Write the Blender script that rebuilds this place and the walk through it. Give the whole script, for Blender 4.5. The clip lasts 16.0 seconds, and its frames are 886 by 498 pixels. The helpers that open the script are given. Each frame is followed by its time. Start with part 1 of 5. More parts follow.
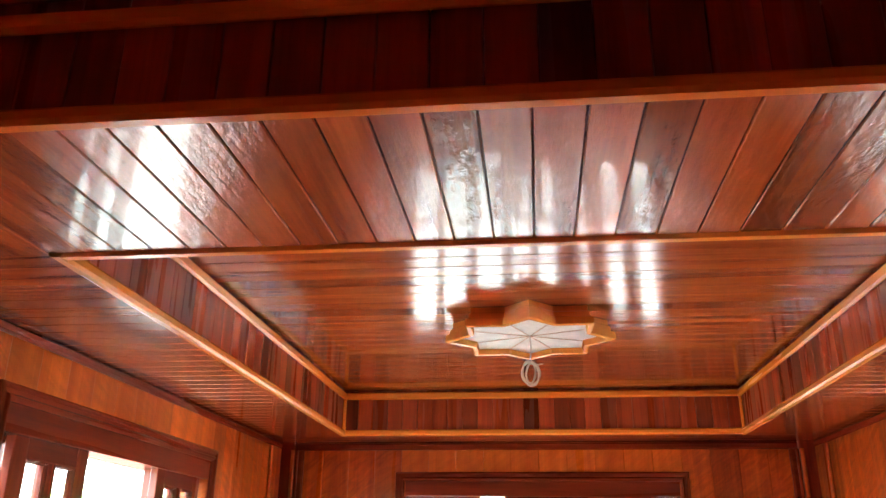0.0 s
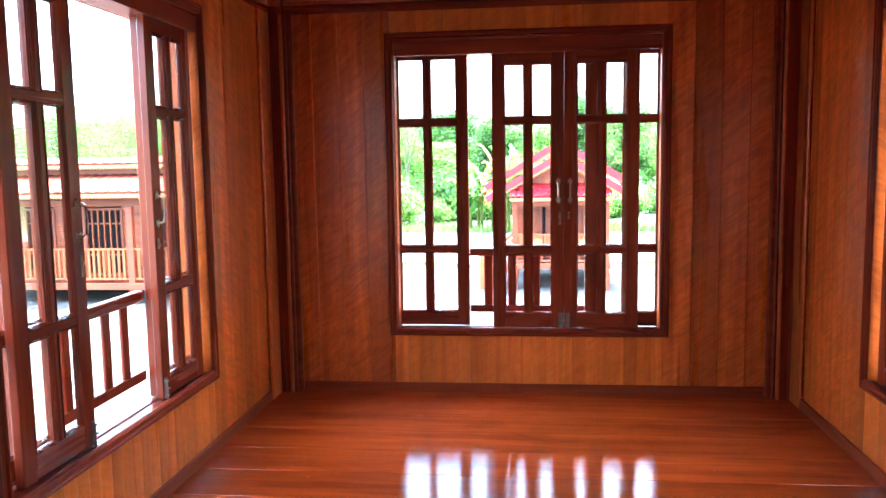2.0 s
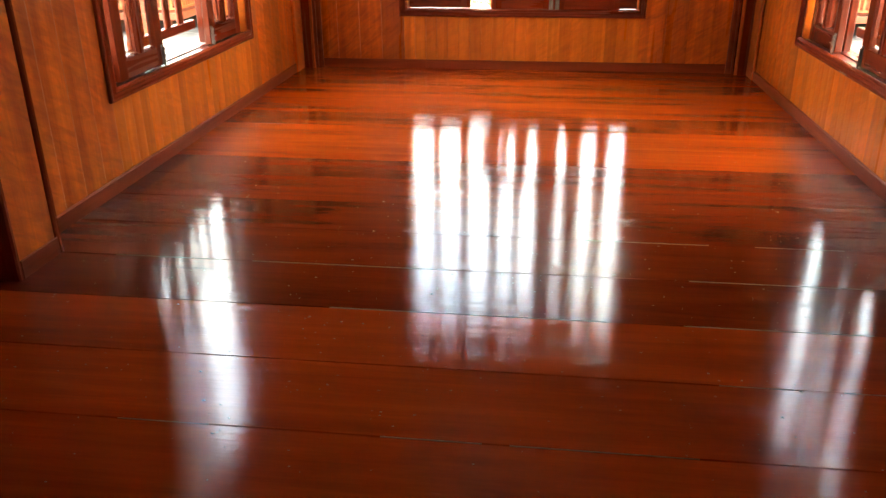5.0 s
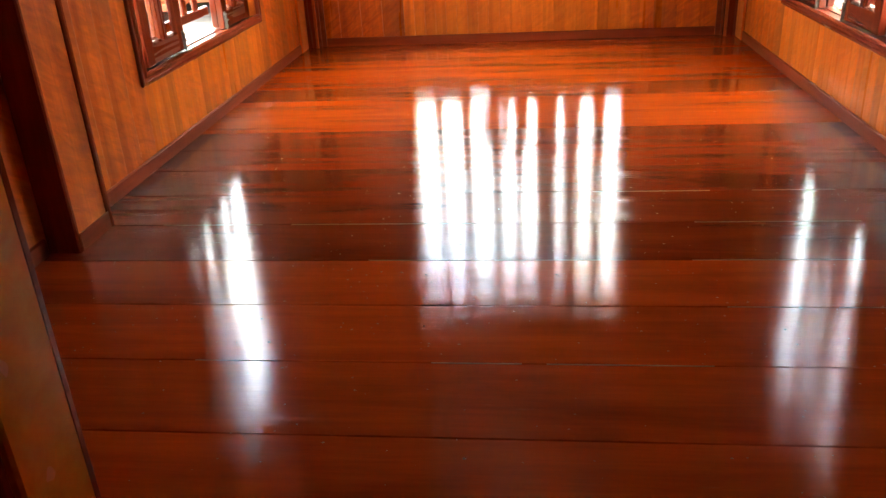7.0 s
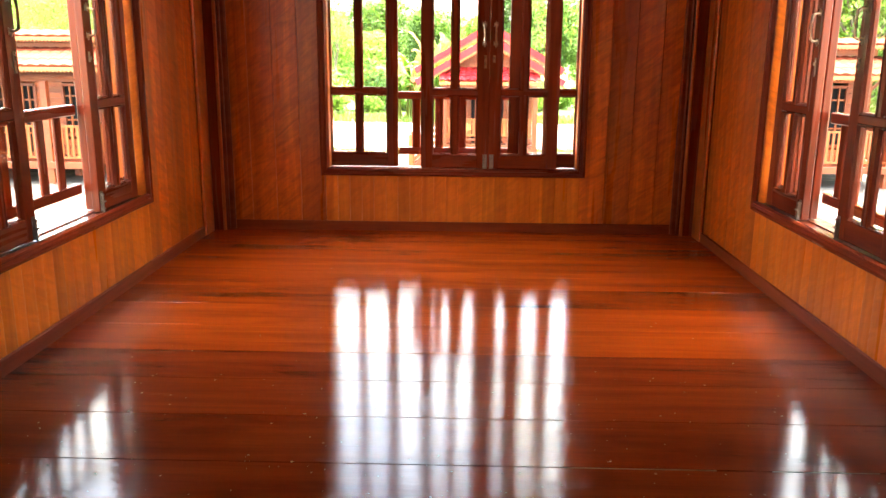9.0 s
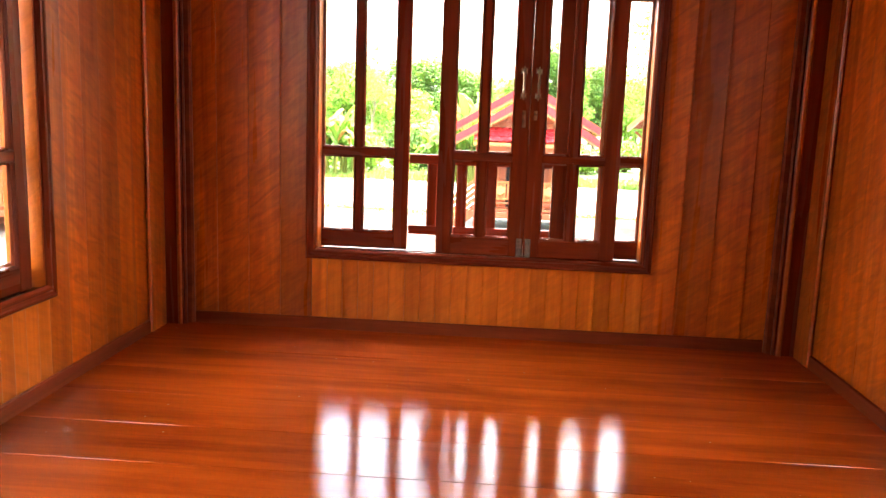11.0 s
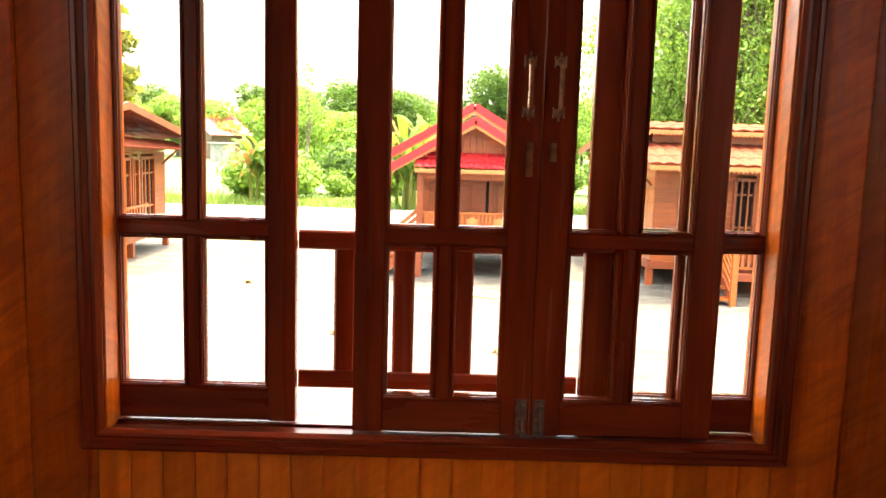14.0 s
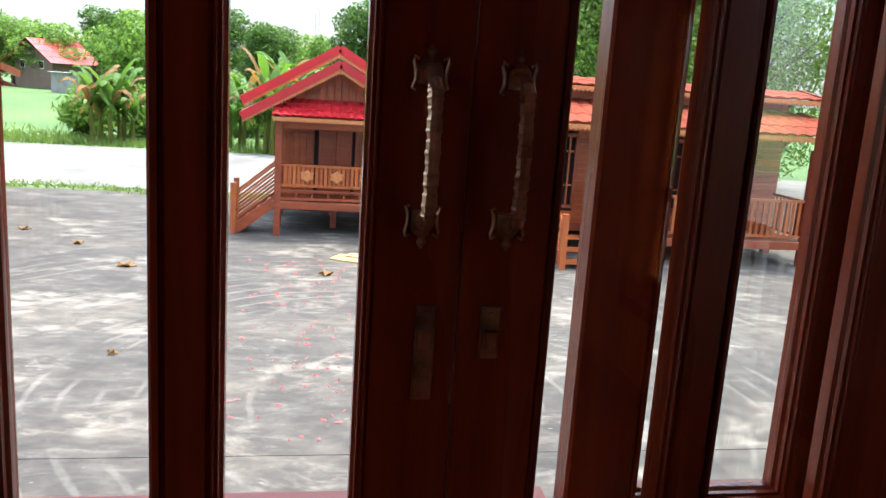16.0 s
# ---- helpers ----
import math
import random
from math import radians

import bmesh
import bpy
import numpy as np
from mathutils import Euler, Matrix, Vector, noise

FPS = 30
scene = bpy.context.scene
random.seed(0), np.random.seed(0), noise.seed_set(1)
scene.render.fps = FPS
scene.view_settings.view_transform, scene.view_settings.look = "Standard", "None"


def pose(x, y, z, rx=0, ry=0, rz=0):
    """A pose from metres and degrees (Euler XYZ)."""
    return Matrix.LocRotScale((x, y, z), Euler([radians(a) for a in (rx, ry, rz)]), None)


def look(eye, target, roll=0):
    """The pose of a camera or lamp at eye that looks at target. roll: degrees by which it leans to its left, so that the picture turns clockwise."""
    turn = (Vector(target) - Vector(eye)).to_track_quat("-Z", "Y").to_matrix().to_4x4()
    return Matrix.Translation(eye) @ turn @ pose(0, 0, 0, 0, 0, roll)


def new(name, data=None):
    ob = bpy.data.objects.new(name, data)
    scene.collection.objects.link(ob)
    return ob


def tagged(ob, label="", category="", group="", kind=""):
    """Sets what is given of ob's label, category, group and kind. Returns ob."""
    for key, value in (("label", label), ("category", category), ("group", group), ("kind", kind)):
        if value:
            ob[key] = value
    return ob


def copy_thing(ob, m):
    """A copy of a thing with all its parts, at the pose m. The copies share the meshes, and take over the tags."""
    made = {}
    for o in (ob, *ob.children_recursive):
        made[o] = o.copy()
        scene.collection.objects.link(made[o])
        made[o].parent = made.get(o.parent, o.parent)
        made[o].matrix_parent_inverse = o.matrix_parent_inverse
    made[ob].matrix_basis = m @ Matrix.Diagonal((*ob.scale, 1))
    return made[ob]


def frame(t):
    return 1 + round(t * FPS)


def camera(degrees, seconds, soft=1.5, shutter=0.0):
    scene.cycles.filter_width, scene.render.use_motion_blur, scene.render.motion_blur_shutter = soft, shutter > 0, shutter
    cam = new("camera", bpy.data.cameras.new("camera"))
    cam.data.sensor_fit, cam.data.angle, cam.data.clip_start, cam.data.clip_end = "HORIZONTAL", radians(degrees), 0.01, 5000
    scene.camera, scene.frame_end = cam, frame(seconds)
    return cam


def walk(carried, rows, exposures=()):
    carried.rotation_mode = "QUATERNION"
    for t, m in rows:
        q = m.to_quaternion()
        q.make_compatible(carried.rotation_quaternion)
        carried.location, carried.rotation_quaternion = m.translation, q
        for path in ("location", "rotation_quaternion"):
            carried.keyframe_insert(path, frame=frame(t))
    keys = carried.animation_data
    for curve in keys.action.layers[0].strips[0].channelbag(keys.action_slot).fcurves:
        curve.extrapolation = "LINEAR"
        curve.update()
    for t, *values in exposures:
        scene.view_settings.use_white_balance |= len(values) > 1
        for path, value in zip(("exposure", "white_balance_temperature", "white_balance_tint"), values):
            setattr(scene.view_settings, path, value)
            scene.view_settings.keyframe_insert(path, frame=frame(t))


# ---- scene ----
cam = camera(57.5, 16.0)
PATH = [
    (0, (-0.02, 0.408, 1.846), (-0.233, 2.264, 2.559), 0.6),
    (0.5, (-0.031, 0.418, 1.76), (-0.341, 2.343, 2.205), 1.4),
    (1, (-0.066, 0.422, 1.678), (-0.365, 2.388, 1.891), 0.8),
    (1.5, (-0.028, 0.449, 1.589), (-0.279, 2.433, 1.599), 0.3),
    (2, (0.037, 0.411, 1.538), (-0.183, 2.387, 1.32), -0.9),
    (2.5, (0.109, 0.382, 1.427), (-0.13, 2.292, 0.884), -2.6),
    (3, (0.094, 0.295, 1.378), (-0.026, 2.11, 0.548), -2.0),
    (3.5, (0.088, 0.113, 1.311), (0.075, 1.885, 0.385), -0.3),
    (4, (0.102, -0.09, 1.268), (0.126, 1.714, 0.404), 0.7),
    (4.5, (0.134, -0.278, 1.256), (0.102, 1.538, 0.418), 1.7),
    (5, (0.198, -0.51, 1.196), (-0.035, 1.31, 0.401), -0.4),
    (5.2, (0.193, -0.588, 1.18), (-0.084, 1.193, 0.313), -2.3),
    (7.3, (0.112, -0.779, 1.216), (-0.099, 1.031, 0.393), -2.9),
    (7.5, (0.116, -0.651, 1.218), (-0.096, 1.186, 0.455), -2.5),
    (8, (0.161, -0.399, 1.212), (-0.063, 1.495, 0.61), -1.4),
    (8.5, (0.118, -0.13, 1.206), (-0.019, 1.789, 0.658), -0.1),
    (9, (0.061, 0.135, 1.202), (0.018, 2.08, 0.735), 0.5),
    (9.5, (0.119, 0.466, 1.187), (0.076, 2.432, 0.821), 1.1),
    (9.7, (0.152, 0.599, 1.198), (0.089, 2.573, 0.879), 1.5),
    (12, (0.053, 2.091, 1.152), (-0.083, 4.053, 0.786), 2.0),
    (12.5, (0.067, 2.437, 1.206), (-0.031, 4.391, 0.793), 1.4),
    (13, (0.044, 2.851, 1.186), (-0.012, 4.818, 0.83), 2.3),
    (13.5, (0.026, 3.242, 1.206), (-0.009, 5.218, 0.899), 1.5),
    (14, (-0.012, 3.577, 1.207), (0.004, 5.558, 0.936), 1.7),
    (14.5, (-0.006, 3.92, 1.24), (-0.041, 5.9, 0.975), 2.9),
    (15, (-0.001, 4.258, 1.284), (0.011, 6.236, 0.988), 2.4),
    (15.5, (0.003, 4.574, 1.373), (0.247, 6.531, 1.037), 1.8),
    (16, (0.103, 4.901, 1.39), (0.448, 6.83, 0.989), 3.8),
]
EXPOSURES = [(0.0, 6.45, 6000, -5), (0.5, 6.05, 5200, -3), (1.5, 5.7, 5100, 0), (2.1, 5.25, 5300, 4), (2.6, 5.0, 5500, 6), (3.0, 5.1, 6600, 6), (3.5, 5.35, 8300, 6), (5.0, 5.55, 8500, 6), (7.5, 5.85, 8300, 6), (8.5, 5.25, 8200, 7), (9.7, 5.2, 8200, 8), (12.0, 5.55, 7900, 6), (13.0, 5.6, 8600, 9), (13.5, 5.1, 9200, 10), (14.0, 4.3, 9200, 10), (14.5, 3.4, 7700, 8), (15.2, 2.7, 6500, 9), (16.0, 2.75, 6400, 10)]
walk(cam, [(t, look(eye, target, roll)) for t, eye, target, roll in PATH], EXPOSURES)


# ---- light ----
from math import cos, pi, sin

random.seed(7)
GROUND = -1.9
world = bpy.data.worlds.new("sky")
world.use_nodes = True
scene.world = world
wn, wl = world.node_tree.nodes, world.node_tree.links
sky = wn.new("ShaderNodeTexSky")
sky.sky_type, sky.sun_disc = "NISHITA", False
sky.sun_elevation, sky.sun_rotation = radians(77), radians(39)
sky.air_density, sky.dust_density = 1.0, 2.5
wn["Background"].inputs["Strength"].default_value = 0.15
sky_at = wn.new("ShaderNodeTexCoord")
sky_map = wn.new("ShaderNodeMapping")
sky_map.inputs["Scale"].default_value = (2.2, 2.2, 6.0)
wl.new(sky_at.outputs["Generated"], sky_map.inputs["Vector"])
cloud = wn.new("ShaderNodeTexNoise")
cloud.inputs["Scale"].default_value, cloud.inputs["Detail"].default_value, cloud.inputs["Roughness"].default_value = 1.6, 7, 0.55
wl.new(sky_map.outputs[0], cloud.inputs["Vector"])
veil = wn.new("ShaderNodeMapRange")
veil.inputs["From Min"].default_value, veil.inputs["From Max"].default_value = 0.42, 0.66
veil.inputs["To Min"].default_value, veil.inputs["To Max"].default_value = 0.12, 0.95
wl.new(cloud.outputs["Fac"], veil.inputs["Value"])
over = wn.new("ShaderNodeMix")
over.data_type = "RGBA"
over.inputs[7].default_value = (4.35, 4.65, 4.9, 1)
wl.new(veil.outputs[0], over.inputs[0])
wl.new(sky.outputs[0], over.inputs[6])
# a veiled sky is brightest overhead and dimmer towards the horizon
height = wn.new("ShaderNodeSeparateXYZ")
wl.new(sky_at.outputs["Generated"], height.inputs[0])
dome = wn.new("ShaderNodeMapRange")
dome.inputs["From Min"].default_value, dome.inputs["From Max"].default_value = 0.0, 1.0
dome.inputs["To Min"].default_value, dome.inputs["To Max"].default_value = 0.27, 1.65
wl.new(height.outputs["Z"], dome.inputs["Value"])
shaded = wn.new("ShaderNodeVectorMath")
shaded.operation = "SCALE"
wl.new(over.outputs[2], shaded.inputs[0])
wl.new(dome.outputs[0], shaded.inputs["Scale"])
wl.new(shaded.outputs[0], wn["Background"].inputs["Color"])
sun = new("sun", bpy.data.lights.new("sun", "SUN"))
sun.data.energy, sun.data.angle, sun.data.color = 1.35, radians(4), (1.0, 0.95, 0.86)
sun.matrix_world = look((4, 5, 28), (0, 0, 0))


# ---- materials ----
def mat(name, rough=0.5, metal=0.0):
    m = bpy.data.materials.new(name)
    m.use_nodes = True
    b = m.node_tree.nodes["Principled BSDF"]
    b.inputs["Roughness"].default_value, b.inputs["Metallic"].default_value = rough, metal
    return m, m.node_tree.nodes, m.node_tree.links, b


def mixed(n, l, kind, fac, a, b):
    """A colour mix node; fac, a and b are numbers, colours or sockets."""
    x = n.new("ShaderNodeMix")
    x.data_type, x.blend_type = "RGBA", kind
    for i, v in ((0, fac), (6, a), (7, b)):
        if isinstance(v, bpy.types.NodeSocket):
            l.new(v, x.inputs[i])
        else:
            x.inputs[i].default_value = v if i == 0 else (*v[:3], 1)
    return x.outputs[2]


def number(n, l, op, a, b=0.0):
    x = n.new("ShaderNodeMath")
    x.operation = op
    for i, v in enumerate((a, b)):
        if isinstance(v, bpy.types.NodeSocket):
            l.new(v, x.inputs[i])
        else:
            x.inputs[i].default_value = v
    return x.outputs[0]


def grainy(n, l, vec, scale, detail=4.0, rough=0.55, warp=0.0):
    x = n.new("ShaderNodeTexNoise")
    x.inputs["Scale"].default_value, x.inputs["Detail"].default_value = scale, detail
    x.inputs["Roughness"].default_value, x.inputs["Distortion"].default_value = rough, warp
    l.new(vec, x.inputs["Vector"])
    return x.outputs["Fac"]


def ramp(n, l, fac, stops):
    x = n.new("ShaderNodeValToRGB")
    while len(x.color_ramp.elements) < len(stops):
        x.color_ramp.elements.new(0.5)
    for e, (p, c) in zip(x.color_ramp.elements, stops):
        e.position, e.color = p, (*c, 1)
    l.new(fac, x.inputs[0])
    return x.outputs[0]


def bumped(n, l, b, height, strength, distance=0.01):
    x = n.new("ShaderNodeBump")
    x.inputs["Strength"].default_value, x.inputs["Distance"].default_value = strength, distance
    l.new(height, x.inputs["Height"])
    l.new(x.outputs[0], b.inputs["Normal"])


def wood(name, dark, light, rough=0.25, axis=2, vary=0.35, island=False, grain=1.0, bump=0.08, coat=0.0, ripple=0.0, figure=0.0, specular=0.5):
    """Varnished timber with the grain along one axis; each board takes its own tone."""
    m, n, l, b = mat(name, rough)
    tc, oi, ge = n.new("ShaderNodeTexCoord"), n.new("ShaderNodeObjectInfo"), n.new("ShaderNodeNewGeometry")
    rnd = ge.outputs["Random Per Island"] if island else oi.outputs["Random"]
    off = n.new("ShaderNodeVectorMath")
    off.operation = "SCALE"
    off.inputs[0].default_value = (31, 17, 23)
    l.new(rnd, off.inputs["Scale"])
    add = n.new("ShaderNodeVectorMath")
    l.new(tc.outputs["Object"], add.inputs[0])
    l.new(off.outputs[0], add.inputs[1])
    mp = n.new("ShaderNodeMapping")
    s = [1.0, 1.0, 1.0]
    s[axis] = 0.055
    mp.inputs["Scale"].default_value = s
    l.new(add.outputs[0], mp.inputs["Vector"])
    wide = grainy(n, l, mp.outputs[0], 14 * grain, 3, 0.5, 0.8)
    fine = grainy(n, l, mp.outputs[0], 110 * grain, 5, 0.6, 0.3)
    both = number(n, l, "ADD", number(n, l, "MULTIPLY", wide, 0.72), number(n, l, "MULTIPLY", fine, 0.28))
    col = ramp(n, l, both, [(0.3, dark), (0.52, [(p + q) / 2 for p, q in zip(dark, light)]), (0.72, light)])
    if figure:
        turn = n.new("ShaderNodeMapping")
        turn.inputs["Rotation"].default_value = (0.55, 0.55, 0)
        l.new(add.outputs[0], turn.inputs["Vector"])
        fm = n.new("ShaderNodeMapping")
        fs = [6.0, 6.0, 6.0]
        fs[axis] = 30.0
        fm.inputs["Scale"].default_value = fs
        l.new(turn.outputs[0], fm.inputs["Vector"])
        fig = grainy(n, l, fm.outputs[0], 1.0, 3, 0.55, 1.3)
        col = mixed(n, l, "MULTIPLY", figure, col, ramp(n, l, fig, [(0.32, (0.5, 0.4, 0.34)), (0.5, (0.86, 0.84, 0.82)), (0.66, (1.15, 1.16, 1.18))]))
    tone = ramp(n, l, rnd, [(0.0, (1 - vary, 1 - vary * 1.05, 1 - vary)), (0.45, (1, 1, 1)), (1.0, (1 + vary * 0.55, 1 + vary * 0.5, 1 + vary * 0.4))])
    col = mixed(n, l, "MULTIPLY", 1.0, col, tone)
    blot = grainy(n, l, tc.outputs["Object"], 1.7, 3)
    col = mixed(n, l, "MULTIPLY", 0.5, col, ramp(n, l, blot, [(0.3, (0.7, 0.66, 0.64)), (0.6, (1, 1, 1))]))
    l.new(col, b.inputs["Base Color"])
    smear = grainy(n, l, mp.outputs[0], 9, 3)
    l.new(number(n, l, "ADD", number(n, l, "MULTIPLY", smear, rough * 0.8), rough * 0.55), b.inputs["Roughness"])
    b.inputs["Specular IOR Level"].default_value = specular
    if coat:
        b.inputs["Coat Weight"].default_value, b.inputs["Coat Roughness"].default_value = coat, 0.06
    h = number(n, l, "ADD", fine, number(n, l, "MULTIPLY", wide, 0.6))
    if ripple:
        rm = n.new("ShaderNodeMapping")
        rs = [1.0, 1.0, 1.0]
        rs[axis] = 0.4
        rm.inputs["Scale"].default_value = rs
        l.new(add.outputs[0], rm.inputs["Vector"])
        h = number(n, l, "ADD", h, number(n, l, "MULTIPLY", grainy(n, l, rm.outputs[0], 38, 5, 0.65), ripple * 3.6))
        h = number(n, l, "ADD", h, number(n, l, "MULTIPLY", grainy(n, l, rm.outputs[0], 6, 1), ripple * 1.6))
    bumped(n, l, b, h, bump, 0.004)
    return m


WALL = wood("wall_board_wood", (0.40, 0.062, 0.006), (0.84, 0.180, 0.018), 0.34, 2, 0.34, bump=0.1, figure=0.5, specular=0.35)
WALL_DEEP = wood("deep_board_wood", (0.40, 0.062, 0.007), (0.82, 0.175, 0.019), 0.32, 2, 0.3, bump=0.1, figure=0.55, specular=0.4)
WALL_PALE = wood("pale_board_wood", (0.58, 0.112, 0.010), (0.88, 0.23, 0.026), 0.34, 2, 0.2, bump=0.1, figure=0.25, specular=0.35)
DARK = wood("dark_frame_wood", (0.12, 0.0165, 0.007), (0.30, 0.044, 0.013), 0.28, 2, 0.12, bump=0.06, specular=0.3)
DARK_X = wood("dark_rail_wood", (0.12, 0.0165, 0.007), (0.30, 0.044, 0.013), 0.28, 0, 0.12, bump=0.06, specular=0.3)
BASE = wood("baseboard_wood", (0.15, 0.022, 0.007), (0.30, 0.050, 0.013), 0.5, 0, 0.12, bump=0.06, specular=0.15)
TRIM = wood("orange_trim_wood", (0.85, 0.26, 0.03), (0.95, 0.44, 0.075), 0.26, 0, 0.12, bump=0.05)
BASE_Y = wood("side_baseboard_wood", (0.15, 0.022, 0.007), (0.30, 0.050, 0.013), 0.5, 1, 0.12, bump=0.06, specular=0.15)
TRIM_Y = wood("side_trim_wood", (0.85, 0.26, 0.03), (0.95, 0.44, 0.075), 0.26, 1, 0.12, bump=0.05)
DARK_Y = wood("side_cornice_wood", (0.12, 0.0165, 0.007), (0.30, 0.044, 0.013), 0.28, 1, 0.12, bump=0.06, specular=0.3)


def floor_wood(name, dark, light, vary=0.2):
    """Wide planks under brushed varnish: brush marks run along x, and dull rubbed streaks break the gloss."""
    m, n, l, b = mat(name, 0.1)
    tc, oi = n.new("ShaderNodeTexCoord"), n.new("ShaderNodeObjectInfo")
    rnd = oi.outputs["Random"]
    off = n.new("ShaderNodeVectorMath")
    off.operation = "SCALE"
    off.inputs[0].default_value = (31, 0, 23)
    l.new(rnd, off.inputs["Scale"])
    add = n.new("ShaderNodeVectorMath")
    l.new(tc.outputs["Object"], add.inputs[0])
    l.new(off.outputs[0], add.inputs[1])

    def streaks(along, across, detail=4, rough=0.55, warp=0.0):
        mp = n.new("ShaderNodeMapping")
        mp.inputs["Scale"].default_value = (along, across, 1.0)
        l.new(add.outputs[0], mp.inputs["Vector"])
        return grainy(n, l, mp.outputs[0], 1.0, detail, rough, warp)
    wide, fine = streaks(0.8, 13, 4, 0.55, 0.9), streaks(5, 110, 5, 0.6, 0.3)
    both = number(n, l, "ADD", number(n, l, "MULTIPLY", wide, 0.75), number(n, l, "MULTIPLY", fine, 0.25))
    col = ramp(n, l, both, [(0.3, dark), (0.52, [(p + q) / 2 for p, q in zip(dark, light)]), (0.72, light)])
    col = mixed(n, l, "MULTIPLY", 1.0, col, ramp(n, l, rnd, [(0.0, (1 - vary, 1 - vary, 1 - vary)), (0.5, (1, 1, 1)), (1.0, (1 + vary * 0.5, 1 + vary * 0.5, 1 + vary * 0.4))]))
    stain = streaks(0.9, 3.2, 5, 0.6, 0.6)
    col = mixed(n, l, "MULTIPLY", 0.75, col, ramp(n, l, stain, [(0.32, (0.6, 0.55, 0.52)), (0.48, (0.97, 0.97, 0.97)), (0.68, (1.12, 1.15, 1.1))]))
    scar = streaks(1.6, 26, 8, 0.7, 0.4)
    rub = ramp(n, l, scar, [(0.56, (0, 0, 0)), (0.68, (1, 1, 1))])
    worn = ramp(n, l, streaks(2.2, 15, 9, 0.72), [(0.67, (0, 0, 0)), (0.73, (1, 1, 1))])
    vo = n.new("ShaderNodeTexVoronoi")
    vo.inputs["Scale"].default_value = 9.0
    l.new(tc.outputs["Object"], vo.inputs["Vector"])
    dot = ramp(n, l, vo.outputs["Distance"], [(0.03, (1, 1, 1)), (0.045, (0, 0, 0))])
    dirt = number(n, l, "ADD", number(n, l, "MULTIPLY", dot, 0.4), number(n, l, "MULTIPLY", worn, 0.14))
    col = mixed(n, l, "MIX", dirt, col, (0.40, 0.29, 0.22))
    l.new(col, b.inputs["Base Color"])
    patch = grainy(n, l, add.outputs[0], 3.0, 5, 0.6)
    gloss = number(n, l, "ADD", number(n, l, "MULTIPLY", rub, 0.14), number(n, l, "MULTIPLY", patch, 0.07))
    l.new(number(n, l, "ADD", gloss, number(n, l, "ADD", number(n, l, "MULTIPLY", worn, 0.16), 0.045)), b.inputs["Roughness"])
    b.inputs["Specular IOR Level"].default_value = 0.22
    brush = number(n, l, "MULTIPLY", streaks(5, 60, 4, 0.6), 0.00055)
    speckle = number(n, l, "MULTIPLY", streaks(40, 150, 3, 0.6), 0.00015)
    swell = number(n, l, "MULTIPLY", streaks(1.6, 6, 1, 0.5), 0.0012)
    h = number(n, l, "ADD", number(n, l, "ADD", brush, speckle), swell)
    h = number(n, l, "SUBTRACT", h, number(n, l, "MULTIPLY", rub, 0.00005))
    bumped(n, l, b, h, 1.0, 1.0)
    return m


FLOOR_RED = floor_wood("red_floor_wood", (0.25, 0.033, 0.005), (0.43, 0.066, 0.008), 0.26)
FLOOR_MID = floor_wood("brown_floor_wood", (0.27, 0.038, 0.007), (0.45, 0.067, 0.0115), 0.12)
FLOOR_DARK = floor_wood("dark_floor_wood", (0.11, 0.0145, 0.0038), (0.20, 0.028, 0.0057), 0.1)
CEIL = wood("ceiling_board_wood", (0.24, 0.050, 0.015), (0.62, 0.17, 0.04), 0.18, 1, 0.6, island=True, bump=0.14, ripple=2.0, specular=1.0, coat=0.6)
CEIL_X = wood("tray_board_wood", (0.23, 0.050, 0.014), (0.50, 0.14, 0.033), 0.16, 0, 0.35, island=True, bump=0.07, ripple=0.5, specular=0.8, coat=0.4)
TRAY_SIDE = wood("tray_side_wood", (0.18, 0.031, 0.013), (0.54, 0.105, 0.028), 0.3, 2, 0.75, island=True, bump=0.1)


def plain(name, c, rough=0.5, metal=0.0, spots=0.35, scale=9.0, bump=0.1):
    m, n, l, b = mat(name, rough, metal)
    tc = n.new("ShaderNodeTexCoord")
    f = grainy(n, l, tc.outputs["Object"], scale, 6)
    g = grainy(n, l, tc.outputs["Object"], scale * 9, 3)
    k = ramp(n, l, f, [(0.3, [v * (1 - spots) for v in c]), (0.65, c)])
    l.new(mixed(n, l, "MULTIPLY", 0.3, k, ramp(n, l, g, [(0.3, (0.7, 0.7, 0.7)), (0.6, (1, 1, 1))])), b.inputs["Base Color"])
    bumped(n, l, b, g, bump, 0.004)
    return m


BRASS = plain("aged_brass", (0.66, 0.44, 0.29), 0.3, 0.9, 0.5, 60)
TARNISH = plain("tarnished_brass", (0.46, 0.24, 0.14), 0.36, 0.8, 0.6, 50)
STEEL = plain("dull_steel", (0.42, 0.38, 0.33), 0.35, 0.9, 0.5, 60)
WHITE = plain("white_plastic", (0.75, 0.74, 0.70), 0.4)


def glass_material():
    m, n, l, b = mat("window_glass", 0.0)
    b.inputs["Transmission Weight"].default_value, b.inputs["IOR"].default_value = 1.0, 1.45
    b.inputs["Base Color"].default_value = (0.97, 0.99, 0.98, 1)
    return m


GLASS = glass_material()


